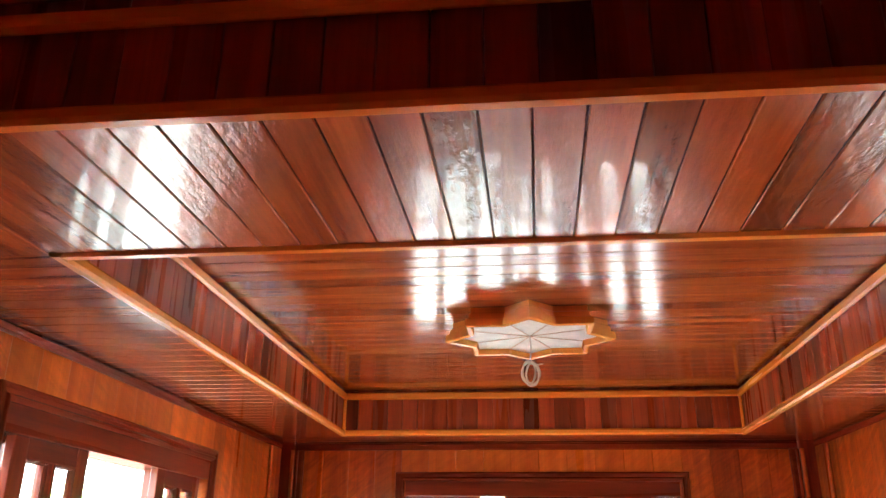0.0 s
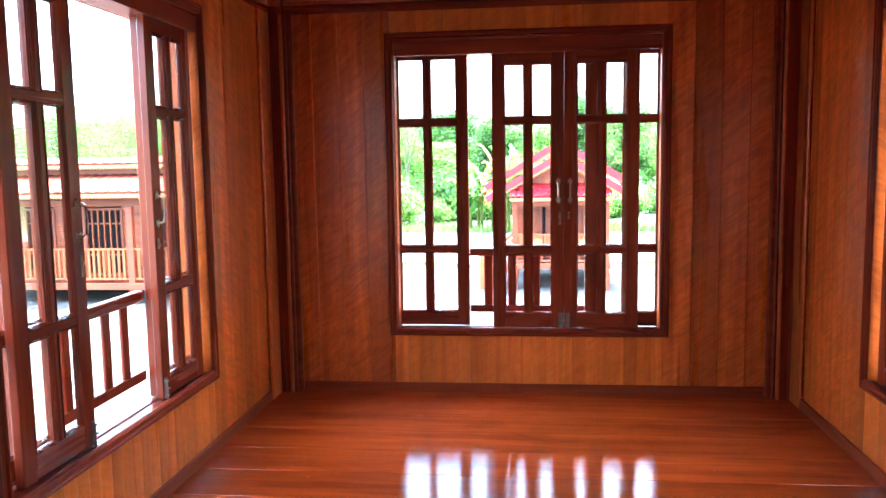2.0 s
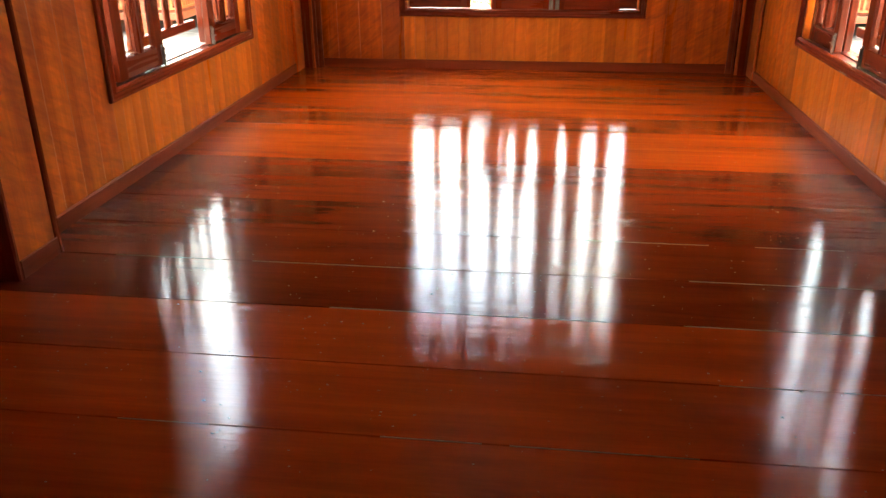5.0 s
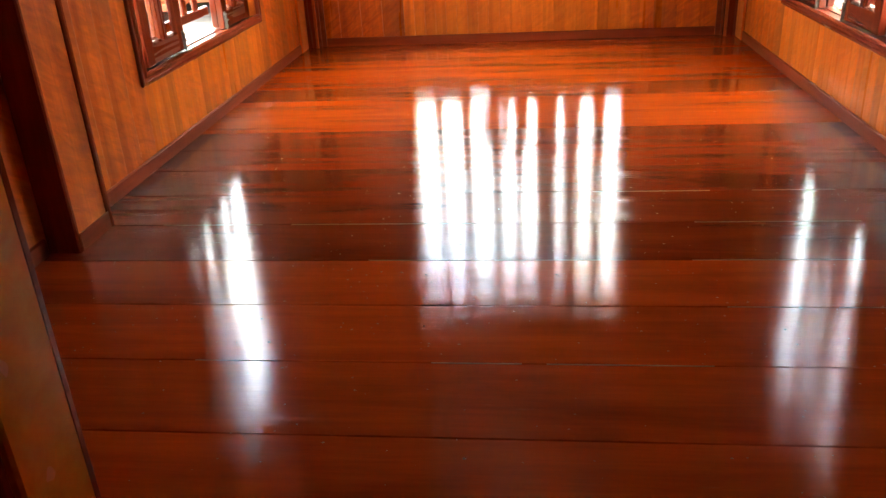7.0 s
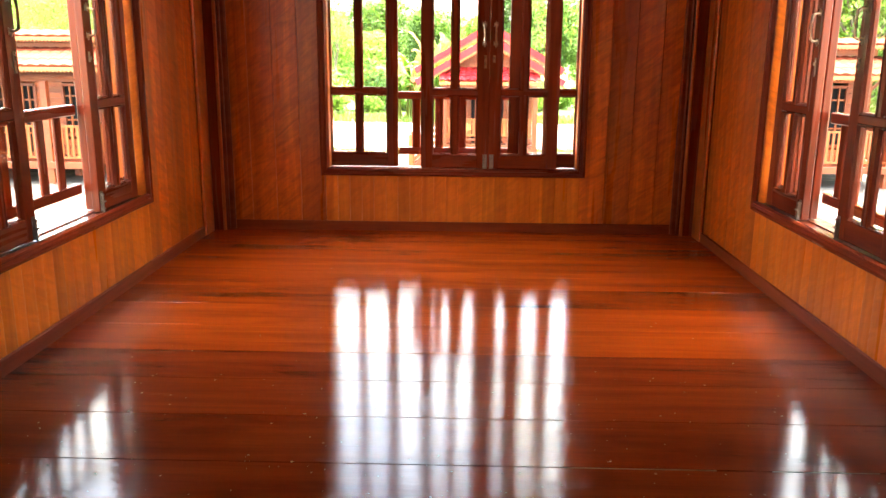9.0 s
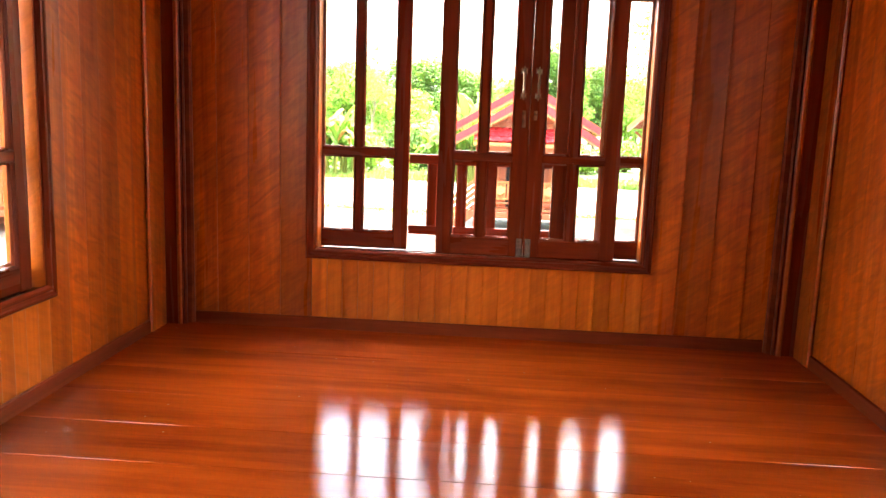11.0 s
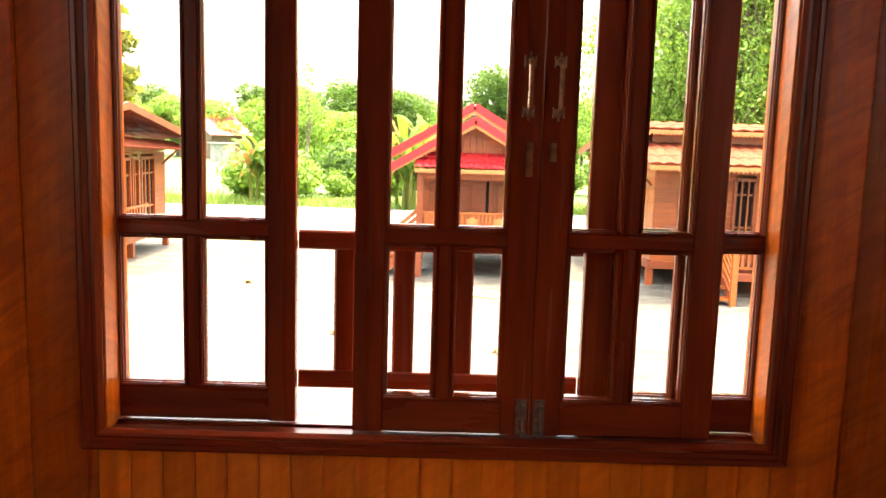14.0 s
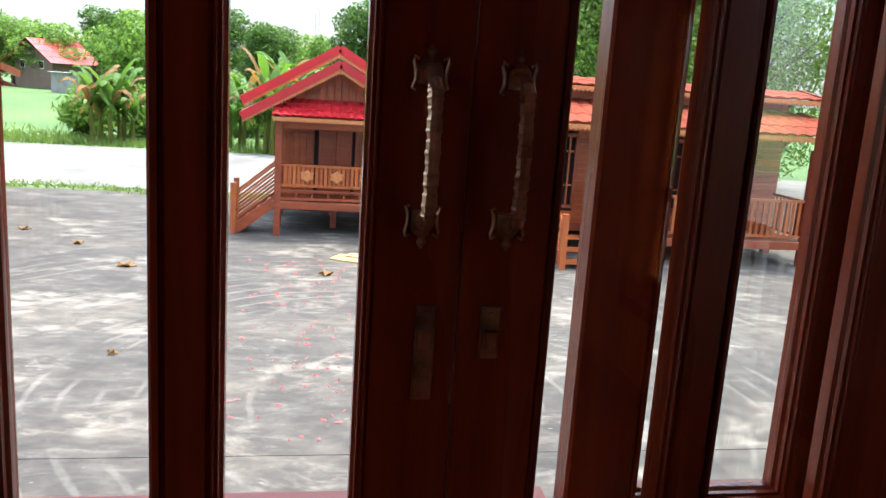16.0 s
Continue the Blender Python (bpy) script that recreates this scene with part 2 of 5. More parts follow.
# ---- helpers for meshes ----
def bar(bm, x0, x1, y0, y1, z0, z1, ax=2, ch=0.003):
    """A bar along one axis with chamfered long edges."""
    lo, hi = (x0, y0, z0), (x1, y1, z1)
    u, v = [i for i in range(3) if i != ax]
    c = min(ch, (hi[u] - lo[u]) * 0.4, (hi[v] - lo[v]) * 0.4)
    if c > 0:
        prof = [(lo[u] + c, lo[v]), (hi[u] - c, lo[v]), (hi[u], lo[v] + c), (hi[u], hi[v] - c), (hi[u] - c, hi[v]), (lo[u] + c, hi[v]), (lo[u], hi[v] - c), (lo[u], lo[v] + c)]
    else:
        prof = [(lo[u], lo[v]), (hi[u], lo[v]), (hi[u], hi[v]), (lo[u], hi[v])]
    rings = []
    for w in (lo[ax], hi[ax]):
        ring = []
        for p, q in prof:
            co = [0, 0, 0]
            co[u], co[v], co[ax] = p, q, w
            ring.append(bm.verts.new(co))
        rings.append(ring)
    k = len(prof)
    for i in range(k):
        bm.faces.new((rings[0][i], rings[0][(i + 1) % k], rings[1][(i + 1) % k], rings[1][i]))
    bm.faces.new(rings[0][::-1])
    bm.faces.new(rings[1])


def loop_frame(bm, prof, x0, x1, z0, z1, sides=(0, 1, 2, 3)):
    """A mitred frame: the closed profile (inset, depth) is carried round a rectangle in x and z; sides: bottom, right, top, left."""
    rings = []
    for d, y in prof:
        rings.append([bm.verts.new(c) for c in ((x0 + d, y, z0 + d), (x1 - d, y, z0 + d), (x1 - d, y, z1 - d), (x0 + d, y, z1 - d))])
    for i in range(len(rings)):
        a, b = rings[i], rings[(i + 1) % len(rings)]
        for j in sides:
            bm.faces.new((a[j], a[(j + 1) % 4], b[(j + 1) % 4], b[j]))


def tube(bm, pts, radius, sides=6):
    """A round bar through points; radius may be a list."""
    rings = []
    for i, p in enumerate(pts):
        p = Vector(p)
        d = (Vector(pts[min(i + 1, len(pts) - 1)]) - Vector(pts[max(i - 1, 0)])).normalized()
        s = d.cross(Vector((0.31, 0.2, 0.93)) if abs(d.z) < 0.9 else Vector((1, 0.1, 0))).normalized()
        t = d.cross(s)
        r = radius[i] if isinstance(radius, (list, tuple)) else radius
        rings.append([bm.verts.new(p + r * (cos(a) * s + sin(a) * t)) for a in [2 * pi * k / sides for k in range(sides)]])
    for a, b in zip(rings, rings[1:]):
        for k in range(sides):
            bm.faces.new((a[k], a[(k + 1) % sides], b[(k + 1) % sides], b[k]))
    bm.faces.new(rings[0][::-1])
    bm.faces.new(rings[-1])


def mesh_of(name, bm, material, smooth=False):
    bmesh.ops.recalc_face_normals(bm, faces=bm.faces)
    me = bpy.data.meshes.new(name)
    bm.to_mesh(me)
    bm.free()
    me.materials.append(material)
    if smooth:
        me.polygons.foreach_set("use_smooth", [True] * len(me.polygons))
    return me


def part(name, bm, material, parent, label="", smooth=False):
    ob = new(name, bm if isinstance(bm, bpy.types.Mesh) else mesh_of(name, bm, material, smooth))
    ob.parent = parent
    if label:
        ob["label"] = label
    return ob


def thing(name, label, category, m=None, group="", kind=""):
    ob = new(name)
    if m is not None:
        ob.matrix_world = m
    return tagged(ob, label, category, group, kind)


def solid(name, bm, material, label, category, kind="", group="", smooth=False):
    return tagged(new(name, mesh_of(name, bm, material, smooth)), label, category, group, kind)


# ---- the room: sizes ----
WX, FAR, NEAR, SOFFIT, TRAY = 1.63, 5.53, -0.02, 2.51, 2.76
DOOR = (-0.44, 0.56)
FLOOR = 0.035
W_LOW, W_HIGH, W_HALF, SIDE_Y = 0.41, 2.337, 0.885, 3.5565


def walls():
    """Backing walls with their openings; the boards stand in front of them as pieces."""
    lab = "orange-brown varnished timber wall of upright boards"
    b = bmesh.new()
    o, lo, hi = W_HALF - 0.02, W_LOW + 0.02, W_HIGH - 0.02
    bar(b, -WX - 0.16, -o, FAR + 0.012, FAR + 0.15, -0.2, 2.9, 2, 0)
    bar(b, o, WX + 0.16, FAR + 0.012, FAR + 0.15, -0.2, 2.9, 2, 0)
    bar(b, -o, o, FAR + 0.012, FAR + 0.15, -0.2, lo, 2, 0)
    bar(b, -o, o, FAR + 0.012, FAR + 0.15, hi, 2.9, 2, 0)
    north = solid("wall_north", b, WALL, lab, "wall", "structure")
    sides = []
    for s, nm in ((-1, "wall_west"), (1, "wall_east")):
        b = bmesh.new()
        xa, xb = sorted((s * (WX + 0.012), s * (WX + 0.15)))
        y0, y1 = SIDE_Y - o, SIDE_Y + o
        # runs on past the doorway to enclose the added space behind
        bar(b, xa, xb, NEAR - 2.6, y0, -0.2, 2.9, 2, 0)
        bar(b, xa, xb, y1, FAR + 0.012, -0.2, 2.9, 2, 0)
        bar(b, xa, xb, y0, y1, -0.2, lo, 2, 0)
        bar(b, xa, xb, y0, y1, hi, 2.9, 2, 0)
        sides.append(solid(nm, b, WALL, lab, "wall", "structure"))
    b = bmesh.new()
    bar(b, -WX - 0.01, DOOR[0] - 0.03, NEAR - 0.12, NEAR, -0.2, 2.9, 2, 0)
    bar(b, DOOR[1] + 0.03, WX + 0.01, NEAR - 0.12, NEAR, -0.2, 2.9, 2, 0)
    bar(b, DOOR[0] - 0.03, DOOR[1] + 0.03, NEAR - 0.12, NEAR, 2.08, 2.9, 2, 0)
    # unseen back wall, added to stop daylight from behind mirroring in the panes
    bar(b, -WX - 0.01, WX + 0.01, NEAR - 2.6, NEAR - 2.48, -0.2, 2.9, 2, 0)
    solid("wall_south", b, WALL, "varnished timber wall with an open doorway, and an added unseen wall behind", "wall", "structure")
    return north, sides


wall_north, (wall_west, wall_east) = walls()

def door_frame():
    d = thing("door_1", "open doorway lined with orange-brown varnished timber", "doorway", None, "", "structure")
    for x0, x1 in ((DOOR[0] - 0.03, DOOR[0]), (DOOR[1], DOOR[1] + 0.03)):
        b = bmesh.new()
        bar(b, x0, x1, NEAR - 0.118, NEAR - 0.002, 0.0, 2.05, 2, 0.004)
        part("jamb", b, TRIM, d, "orange varnished jamb lining")
    b = bmesh.new()
    bar(b, DOOR[0] - 0.03, DOOR[1] + 0.03, NEAR - 0.118, NEAR - 0.002, 2.05, 2.08, 0, 0.004)
    part("head", b, TRIM, d)
    for y0, y1 in ((NEAR - 0.14, NEAR - 0.12), (NEAR, NEAR + 0.018)):
        for x0, x1 in ((DOOR[0] - 0.09, DOOR[0] - 0.006), (DOOR[1] + 0.006, DOOR[1] + 0.09)):
            b = bmesh.new()
            bar(b, x0, x1, y0, y1, 0.0, 2.056, 2, 0.005)
            part("casing", b, DARK, d)
        b = bmesh.new()
        bar(b, DOOR[0] - 0.09, DOOR[1] + 0.09, y0, y1, 2.056, 2.14, 0, 0.005)
        part("casing", b, DARK_X, d)


door_frame()

# unseen roof over the room, with eaves added to keep the high sun off the windows
b = bmesh.new()
bar(b, -2.25, 2.25, NEAR - 2.7, FAR + 0.8, 2.95, 3.05, 2, 0.01)
solid("roof", b, DARK, "unseen dark timber roof deck, its deep eaves added to block the sun", "roof", "structure")


def ceiling():
    b = bmesh.new()
    tx, t1, t2 = 1.14, (2.10, 5.11), (0.34, 1.505)
    th = 0.02

    def run(x0, x1, y0, y1, z, along, w):
        """Boards in a strip at height z, with a groove between them."""
        lo, hi = (x0, x1) if along == 1 else (y0, y1)
        k = lo
        while k < hi - 0.01:
            e = min(k + w, hi)
            if along == 1:
                bar(b, k + 0.0012, e - 0.0012, y0, y1, z, z + th, 1, 0.0025)
            else:
                bar(b, x0, x1, k + 0.0012, e - 0.0012, z, z + th, 0, 0.0025)
            k = e
    run(-1.6905, WX + 0.06, t2[1], t1[0], SOFFIT, 1, 0.0885)
    run(-WX, WX, NEAR, t2[0], SOFFIT, 1, 0.092)
    along_y = solid("ceiling", b, CEIL, "glossy dark red timber boarded ceiling with two raised trays", "ceiling", "structure")
    b = bmesh.new()
    for s in (-1, 1):
        xa, xb = sorted((s * tx, s * WX))
        for y0, y1 in ((t1[0], t1[1]), t2):
            run(xa, xb, y0, y1, SOFFIT, 0, 0.085)
    run(-WX, WX, t1[1], FAR, SOFFIT, 0, 0.1)
    for y0, y1 in (t1, t2):
        run(-tx, tx, y0, y1, TRAY, 0, 0.095)
    solid("ceiling", b, CEIL_X, "glossy red-brown timber boards of the ceiling trays", "ceiling", "structure")
    b = bmesh.new()
    for y0, y1 in (t1, t2):
        for s in (-1, 1):
            k = y0
            while k < y1 - 0.005:
                e = min(k + 0.088, y1)
                xa, xb = sorted((s * tx, s * (tx + 0.015)))
                bar(b, xa, xb, k + 0.001, e - 0.001, SOFFIT + 0.022, TRAY - 0.002, 2, 0.002)
                k = e
        k = -tx
        while k < tx - 0.005:
            e = min(k + 0.088, tx)
            bar(b, k + 0.001, e - 0.001, y1, y1 + 0.015, SOFFIT + 0.022, TRAY - 0.002, 2, 0.002)
            bar(b, k + 0.001, e - 0.001, y0 - 0.015, y0, SOFFIT + 0.022, TRAY - 0.002, 2, 0.002)
            k = e
    solid("ceiling", b, TRAY_SIDE, "dark upright boards round the ceiling trays", "ceiling", "structure")
    for y0, y1 in (t1, t2):
        b, c = bmesh.new(), bmesh.new()
        for z, p in ((SOFFIT - 0.010, 0.034), (TRAY - (0.052 if y0 > 1 else 0.076), 0.042)):
            out = 0.014 if z < SOFFIT else 0.0
            for s in (-1, 1):
                xa, xb = sorted((s * (tx - 0.022), s * (tx + out)))
                bar(c, xa, xb, y0 - out, y1 + out, z, z + p, 1, 0.008)
            bar(b, -tx, tx, y1 - 0.022, y1 + out, z + 0.001, z + p - 0.001, 0, 0.008)
            bar(b, -tx, tx, y0 - out, y0 + 0.022, z + 0.001, z + p - 0.001, 0, 0.008)
        for s in (-1, 1):
            for y in (y0 + 0.010, y1 - 0.010):
                xa, xb = sorted((s * (tx - 0.018), s * (tx - 0.001)))
                bar(b, xa, xb, y - 0.009, y + 0.009, SOFFIT + 0.022, TRAY - 0.05, 2, 0.004)
        solid("trim", b, TRIM, "bright orange varnished beading round the ceiling tray", "trim", "structure")
        solid("trim", c, TRIM_Y, "bright orange varnished beading along the ceiling tray", "trim", "structure")
    b = bmesh.new()
    # also covers the added space behind the doorway
    bar(b, -WX - 0.15, WX + 0.15, NEAR - 2.6, FAR + 0.14, TRAY + 0.05, TRAY + 0.08, 2, 0)
    solid("ceiling", b, DARK, "plain timber deck over the ceiling boards", "ceiling", "structure")
    b = bmesh.new()
    for s in (-1, 1):
        xa, xb = sorted((s * (WX - 0.022), s * WX))
        bar(b, xa, xb, NEAR, FAR, SOFFIT - 0.035, SOFFIT - 0.001, 1, 0.008)
    solid("trim", b, DARK_Y, "dark cornice strip along the side wall", "trim", "structure")
    b = bmesh.new()
    bar(b, -WX + 0.02, WX - 0.02, FAR - 0.024, FAR, SOFFIT - 0.042, SOFFIT - 0.001, 0, 0.008)
    solid("trim", b, DARK_X, "dark cornice strip under the ceiling", "trim", "structure")


ceiling()


def baseboards():
    b = bmesh.new()
    for s in (-1, 1):
        xa, xb = sorted((s * (WX - 0.016), s * WX))
        bar(b, xa, xb, 1.99, FAR - 0.252, 0.0, 0.10, 1, 0.006)
        bar(b, xa, xb, NEAR, 1.70, 0.0, 0.10, 1, 0.006)
    solid("baseboard", b, BASE_Y, "dark brown timber baseboard along the side wall", "baseboard", "structure")
    b = bmesh.new()
    bar(b, -1.47, 1.47, FAR - 0.016, FAR, 0.0, 0.098, 0, 0.006)
    solid("baseboard", b, BASE, "dark brown timber baseboard", "baseboard", "structure")


baseboards()


def corner_posts():
    for s in (-1, 1):
        b = bmesh.new()
        xa, xb = sorted((s * 1.525, s * WX))
        bar(b, xa, xb, FAR - 0.06, FAR, 0, SOFFIT, 2, 0.006)
        p = thing("corner_post", "dark timber corner post with bead mouldings", "post", group="posts of the room")
        part("post", b, DARK, p)
        b = bmesh.new()
        xa, xb = sorted((s * 1.475, s * 1.523))
        bar(b, xa, xb, FAR - 0.03, FAR, 0, SOFFIT - 0.045, 2, 0.01)
        xa, xb = sorted((s * 1.505, s * 1.522))
        bar(b, xa, xb, FAR - 0.055, FAR - 0.032, 0, SOFFIT - 0.045, 2, 0.008)
        part("moulding", b, BASE, p)
        b = bmesh.new()
        xa, xb = sorted((s * (WX - 0.022), s * WX))
        bar(b, xa, xb, FAR - 0.25, FAR - 0.063, 0, SOFFIT - 0.036, 2, 0.008)
        xa, xb = sorted((s * 1.523, s * 1.546))
        bar(b, xa, xb, FAR - 0.076, FAR - 0.062, 0, SOFFIT - 0.045, 2, 0.006)
        part("moulding", b, WALL, p)
        p = thing("wall_post", "orange-faced timber post with dark edges standing proud of the wall", "post", group="posts of the room")
        b = bmesh.new()
        xa, xb = sorted((s * 1.515, s * WX))
        bar(b, xa, xb, 1.745, 1.96, 0, SOFFIT, 2, 0.004)
        part("post", b, WALL, p)
        for y0, y1, x in ((1.72, 1.743, 1.505), (1.962, 1.985, 1.505)):
            b = bmesh.new()
            xa, xb = sorted((s * x, s * WX))
            bar(b, xa, xb, y0, y1, 0.0, SOFFIT - 0.036, 2, 0.006)
            part("moulding", b, DARK, p)
        b = bmesh.new()
        xa, xb = sorted((s * 1.505, s * 1.514))
        bar(b, xa, xb, 1.745, 1.96, 0.0, 0.1, 1, 0.004)
        part("base", b, BASE_Y, p)


corner_posts()


# ---- windows ----
def pull_handle(parent, x, y):
    h = part("handle", bmesh_handle(x, y), BRASS, parent, "ornate aged brass pull handle")
    return h


def bmesh_handle(x, y):
    b = bmesh.new()
    for z, s in ((1.277, -1), (1.397, 1)):
        edge = [(-0.011, -0.009), (0.011, -0.009), (0.0105, 0.006), (0.006, 0.012), (-0.006, 0.012), (-0.0105, 0.006)]
        low = [b.verts.new((x + u, y, z + s * v)) for u, v in edge]
        top = [b.verts.new((x + u * 0.86, y - 0.004, z + s * v * 0.86)) for u, v in edge]
        for k in range(6):
            b.faces.new((low[k], low[(k + 1) % 6], top[(k + 1) % 6], top[k]))
        b.faces.new(top)
        for dx in (-1, 1):
            curl = [(0.0105, 0.012), (0.015, 0.0145), (0.0155, 0.010), (0.0135, 0.002), (0.0135, -0.006), (0.016, -0.013), (0.0125, -0.0145)]
            tube(b, [(x + dx * u * 0.92, y - 0.002, z + s * v * 0.9) for u, v in curl], 0.0015, 6)
        tube(b, [(x, y - 0.003, z + s * 0.008), (x, y - 0.003, z + s * 0.014), (x, y - 0.003, z + s * 0.018), (x, y - 0.003, z + s * 0.023)], [0.007, 0.003, 0.0045, 0.001], 8)
        tube(b, [(x, y, z), (x, y - 0.02, z), (x, y - 0.032, z - s * 0.006), (x, y - 0.034, z - s * 0.014)], [0.007, 0.0055, 0.006, 0.007], 8)
    pts, rad = [], []
    for i in range(49):
        f = i / 48
        pts.append((x, y - 0.034 - 0.003 * sin(f * pi), 1.287 + f * 0.100))
        rad.append(0.0052 + 0.0010 * abs(sin(f * pi * 5)) + 0.0009 * (i % 4 == 0) + (0.0012 if i in (0, 48) else 0))
    tube(b, pts, rad, 8)
    return b


def sash(win, x0, stile, pane, mull, y0, z_top, lock=0, name="sash"):
    """One leaf with two columns and three rows of panes. lock: -1 or 1 puts handle, lock and bolt on that stile."""
    th = 0.035
    x1 = x0 + 2 * stile + 2 * pane + mull
    zb, rails = 0.462, ((0.462, 0.552), (0.945, 0.984), (1.762, 1.800), (z_top, 2.2))
    b = bmesh.new()
    bar(b, x0, x0 + stile, y0, y0 + th, zb, 2.2, 2, 0.003)
    s = part(name, b, DARK, win)
    b = bmesh.new()
    bar(b, x1 - stile, x1, y0, y0 + th, zb, 2.2, 2, 0.003)
    part("stile", b, DARK, s)
    for z0, z1 in rails:
        b = bmesh.new()
        bar(b, x0 + stile, x1 - stile, y0 + 0.001, y0 + th - 0.001, z0, z1, 0, 0.004)
        part("rail", b, DARK_X, s)
    b = bmesh.new()
    xm = x0 + stile + pane
    for (a, z0), (z1, c) in zip(rails, rails[1:]):
        bar(b, xm, xm + mull, y0 + 0.002, y0 + th - 0.002, z0, z1, 2, 0.005)
    part("muntin", b, DARK, s)
    bead = 0.010
    b = bmesh.new()
    for (a, z0), (z1, c) in zip(rails, rails[1:]):
        for xa, xb in ((x0 + stile, xm), (xm + mull, x1 - stile)):
            loop_frame(b, [(0, y0 - 0.001), (0.002, y0 - 0.001), (0.003, y0 + 0.003), (0.006, y0 + 0.003), (0.0068, y0 + 0.008), (bead, y0 + 0.011), (bead, y0 + th - 0.008), (0, y0 + th - 0.004)], xa, xb, z0, z1)
    part("glazing_bead", b, DARK, s)
    for (a, z0), (z1, c) in zip(rails, rails[1:]):
        for xa, xb in ((x0 + stile, xm), (xm + mull, x1 - stile)):
            g = bmesh.new()
            bar(g, xa + 0.004, xb - 0.004, y0 + 0.016, y0 + 0.019, z0 + 0.004, z1 - 0.004, 2, 0)
            p = part("pane", g, GLASS, s, "clear glass pane")
            p.visible_shadow = False
    if lock:
        e = x1 if lock > 0 else x0
        pull_handle(s, e - lock * 0.036, y0)
        b = bmesh.new()
        xl = e - lock * 0.028
        low = 1.120 if lock > 0 else 1.158
        bar(b, xl - 0.009, xl + 0.009, y0 - 0.004, y0, low, 1.204, 2, 0.003)
        bar(b, xl - 0.006, xl + 0.006, y0 - 0.012, y0 - 0.004, 1.168, 1.184, 2, 0.002)
        if lock > 0:
            tube(b, [(xl, y0 - 0.003, 1.150), (xl, y0 - 0.0065, 1.150)], 0.004, 8)
        tube(b, [(xl, y0 - 0.003, 1.196), (xl, y0 - 0.0065, 1.196)], 0.004, 8)
        part("lock_plate", b, TARNISH, s, "worn brass lock plate")
        b = bmesh.new()
        xl = e - lock * 0.022
        bar(b, xl - 0.014, xl + 0.014, y0 - 0.004, y0, 0.462, 0.556, 2, 0.002)
        tube(b, [(xl, y0 - 0.009, 0.452), (xl, y0 - 0.009, 0.548)], 0.0048, 8)
        for z in (0.474, 0.505, 0.540):
            bar(b, xl - 0.010, xl + 0.010, y0 - 0.014, y0 - 0.003, z - 0.004, z + 0.004, 0, 0.002)
        tube(b, [(xl, y0 - 0.010, 0.508), (xl, y0 - 0.024, 0.510)], [0.003, 0.004], 8)
        part("bolt", b, STEEL, s, "small steel sliding bolt")
    return s


def window(name, m, left, right, label):
    """left, right: where the two inner sliding leaves begin, along the window."""
    win = thing(name, label, "window", m, "", "structure")
    b = bmesh.new()
    casing = [(0, 0.0), (0, -0.013), (0.006, -0.018), (0.016, -0.018), (0.020, -0.013), (0.032, -0.012), (0.038, -0.020), (0.046, -0.020), (0.055, -0.008), (0.055, 0.0)]
    loop_frame(b, casing, -W_HALF, W_HALF, W_LOW, W_HIGH, (1, 3))
    part("casing", b, DARK, win)
    b = bmesh.new()
    loop_frame(b, casing, -W_HALF, W_HALF, W_LOW, W_HIGH, (0, 2))
    part("casing", b, DARK_X, win)
    b = bmesh.new()
    for s in (-1, 1):
        xa, xb = sorted((s * 0.825, s * 0.862))
        bar(b, xa, xb, 0.0, 0.155, 0.45, 2.29, 2, 0.003)
    part("jamb", b, WALL, win, "orange-brown jamb lining")
    b = bmesh.new()
    bar(b, -0.862, 0.862, 0.001, 0.155, 2.195, 2.295, 0, 0.003)
    part("head", b, DARK_X, win)
    b = bmesh.new()
    bar(b, -0.862, 0.862, -0.006, 0.165, 0.425, 0.456, 0, 0.004)
    bar(b, -0.825, 0.825, 0.062, 0.070, 0.456, 0.462, 0, 0.002)
    part("window_sill", b, DARK_X, win)
    sash(win, -0.893, 0.071, 0.171, 0.039, 0.082, 2.185, 0, "fixed_sash")
    sash(win, 0.370, 0.071, 0.171, 0.039, 0.082, 2.185, 0, "fixed_sash")
    sash(win, left, 0.076, 0.129, 0.042, 0.028, 2.13, 1)
    sash(win, right, 0.076, 0.134, 0.042, 0.028, 2.13, -1)
    bal = bmesh.new()
    bar(bal, -0.37, 0.37, 0.125, 0.165, 0.912, 0.962, 0, 0.005)
    bar(bal, -0.37, 0.37, 0.128, 0.160, 0.54, 0.588, 0, 0.004)
    bal = part("balustrade", bal, DARK_X, win)
    k = bmesh.new()
    bar(k, -0.028, 0.028, 0.134, 0.154, 0.586, 0.914, 2, 0.006)
    k = mesh_of("baluster", k, DARK)
    for x in (-0.25, -0.095, 0.06, 0.215):
        o = part("baluster", k, None, bal)
        o.location.x = x
    return win


LAB = "dark red-brown timber window with %s sliding leaves and a low balustrade"
window("window_1", pose(0, FAR, 0), -0.215, 0.238, LAB % "nearly closed")
window("window_2", pose(-WX, SIDE_Y, 0, 0, 0, 90), -0.708, 0.325, LAB % "wide open")
window("window_3", pose(WX, SIDE_Y, 0, 0, 0, -90), -0.79, 0.015, LAB % "half open")


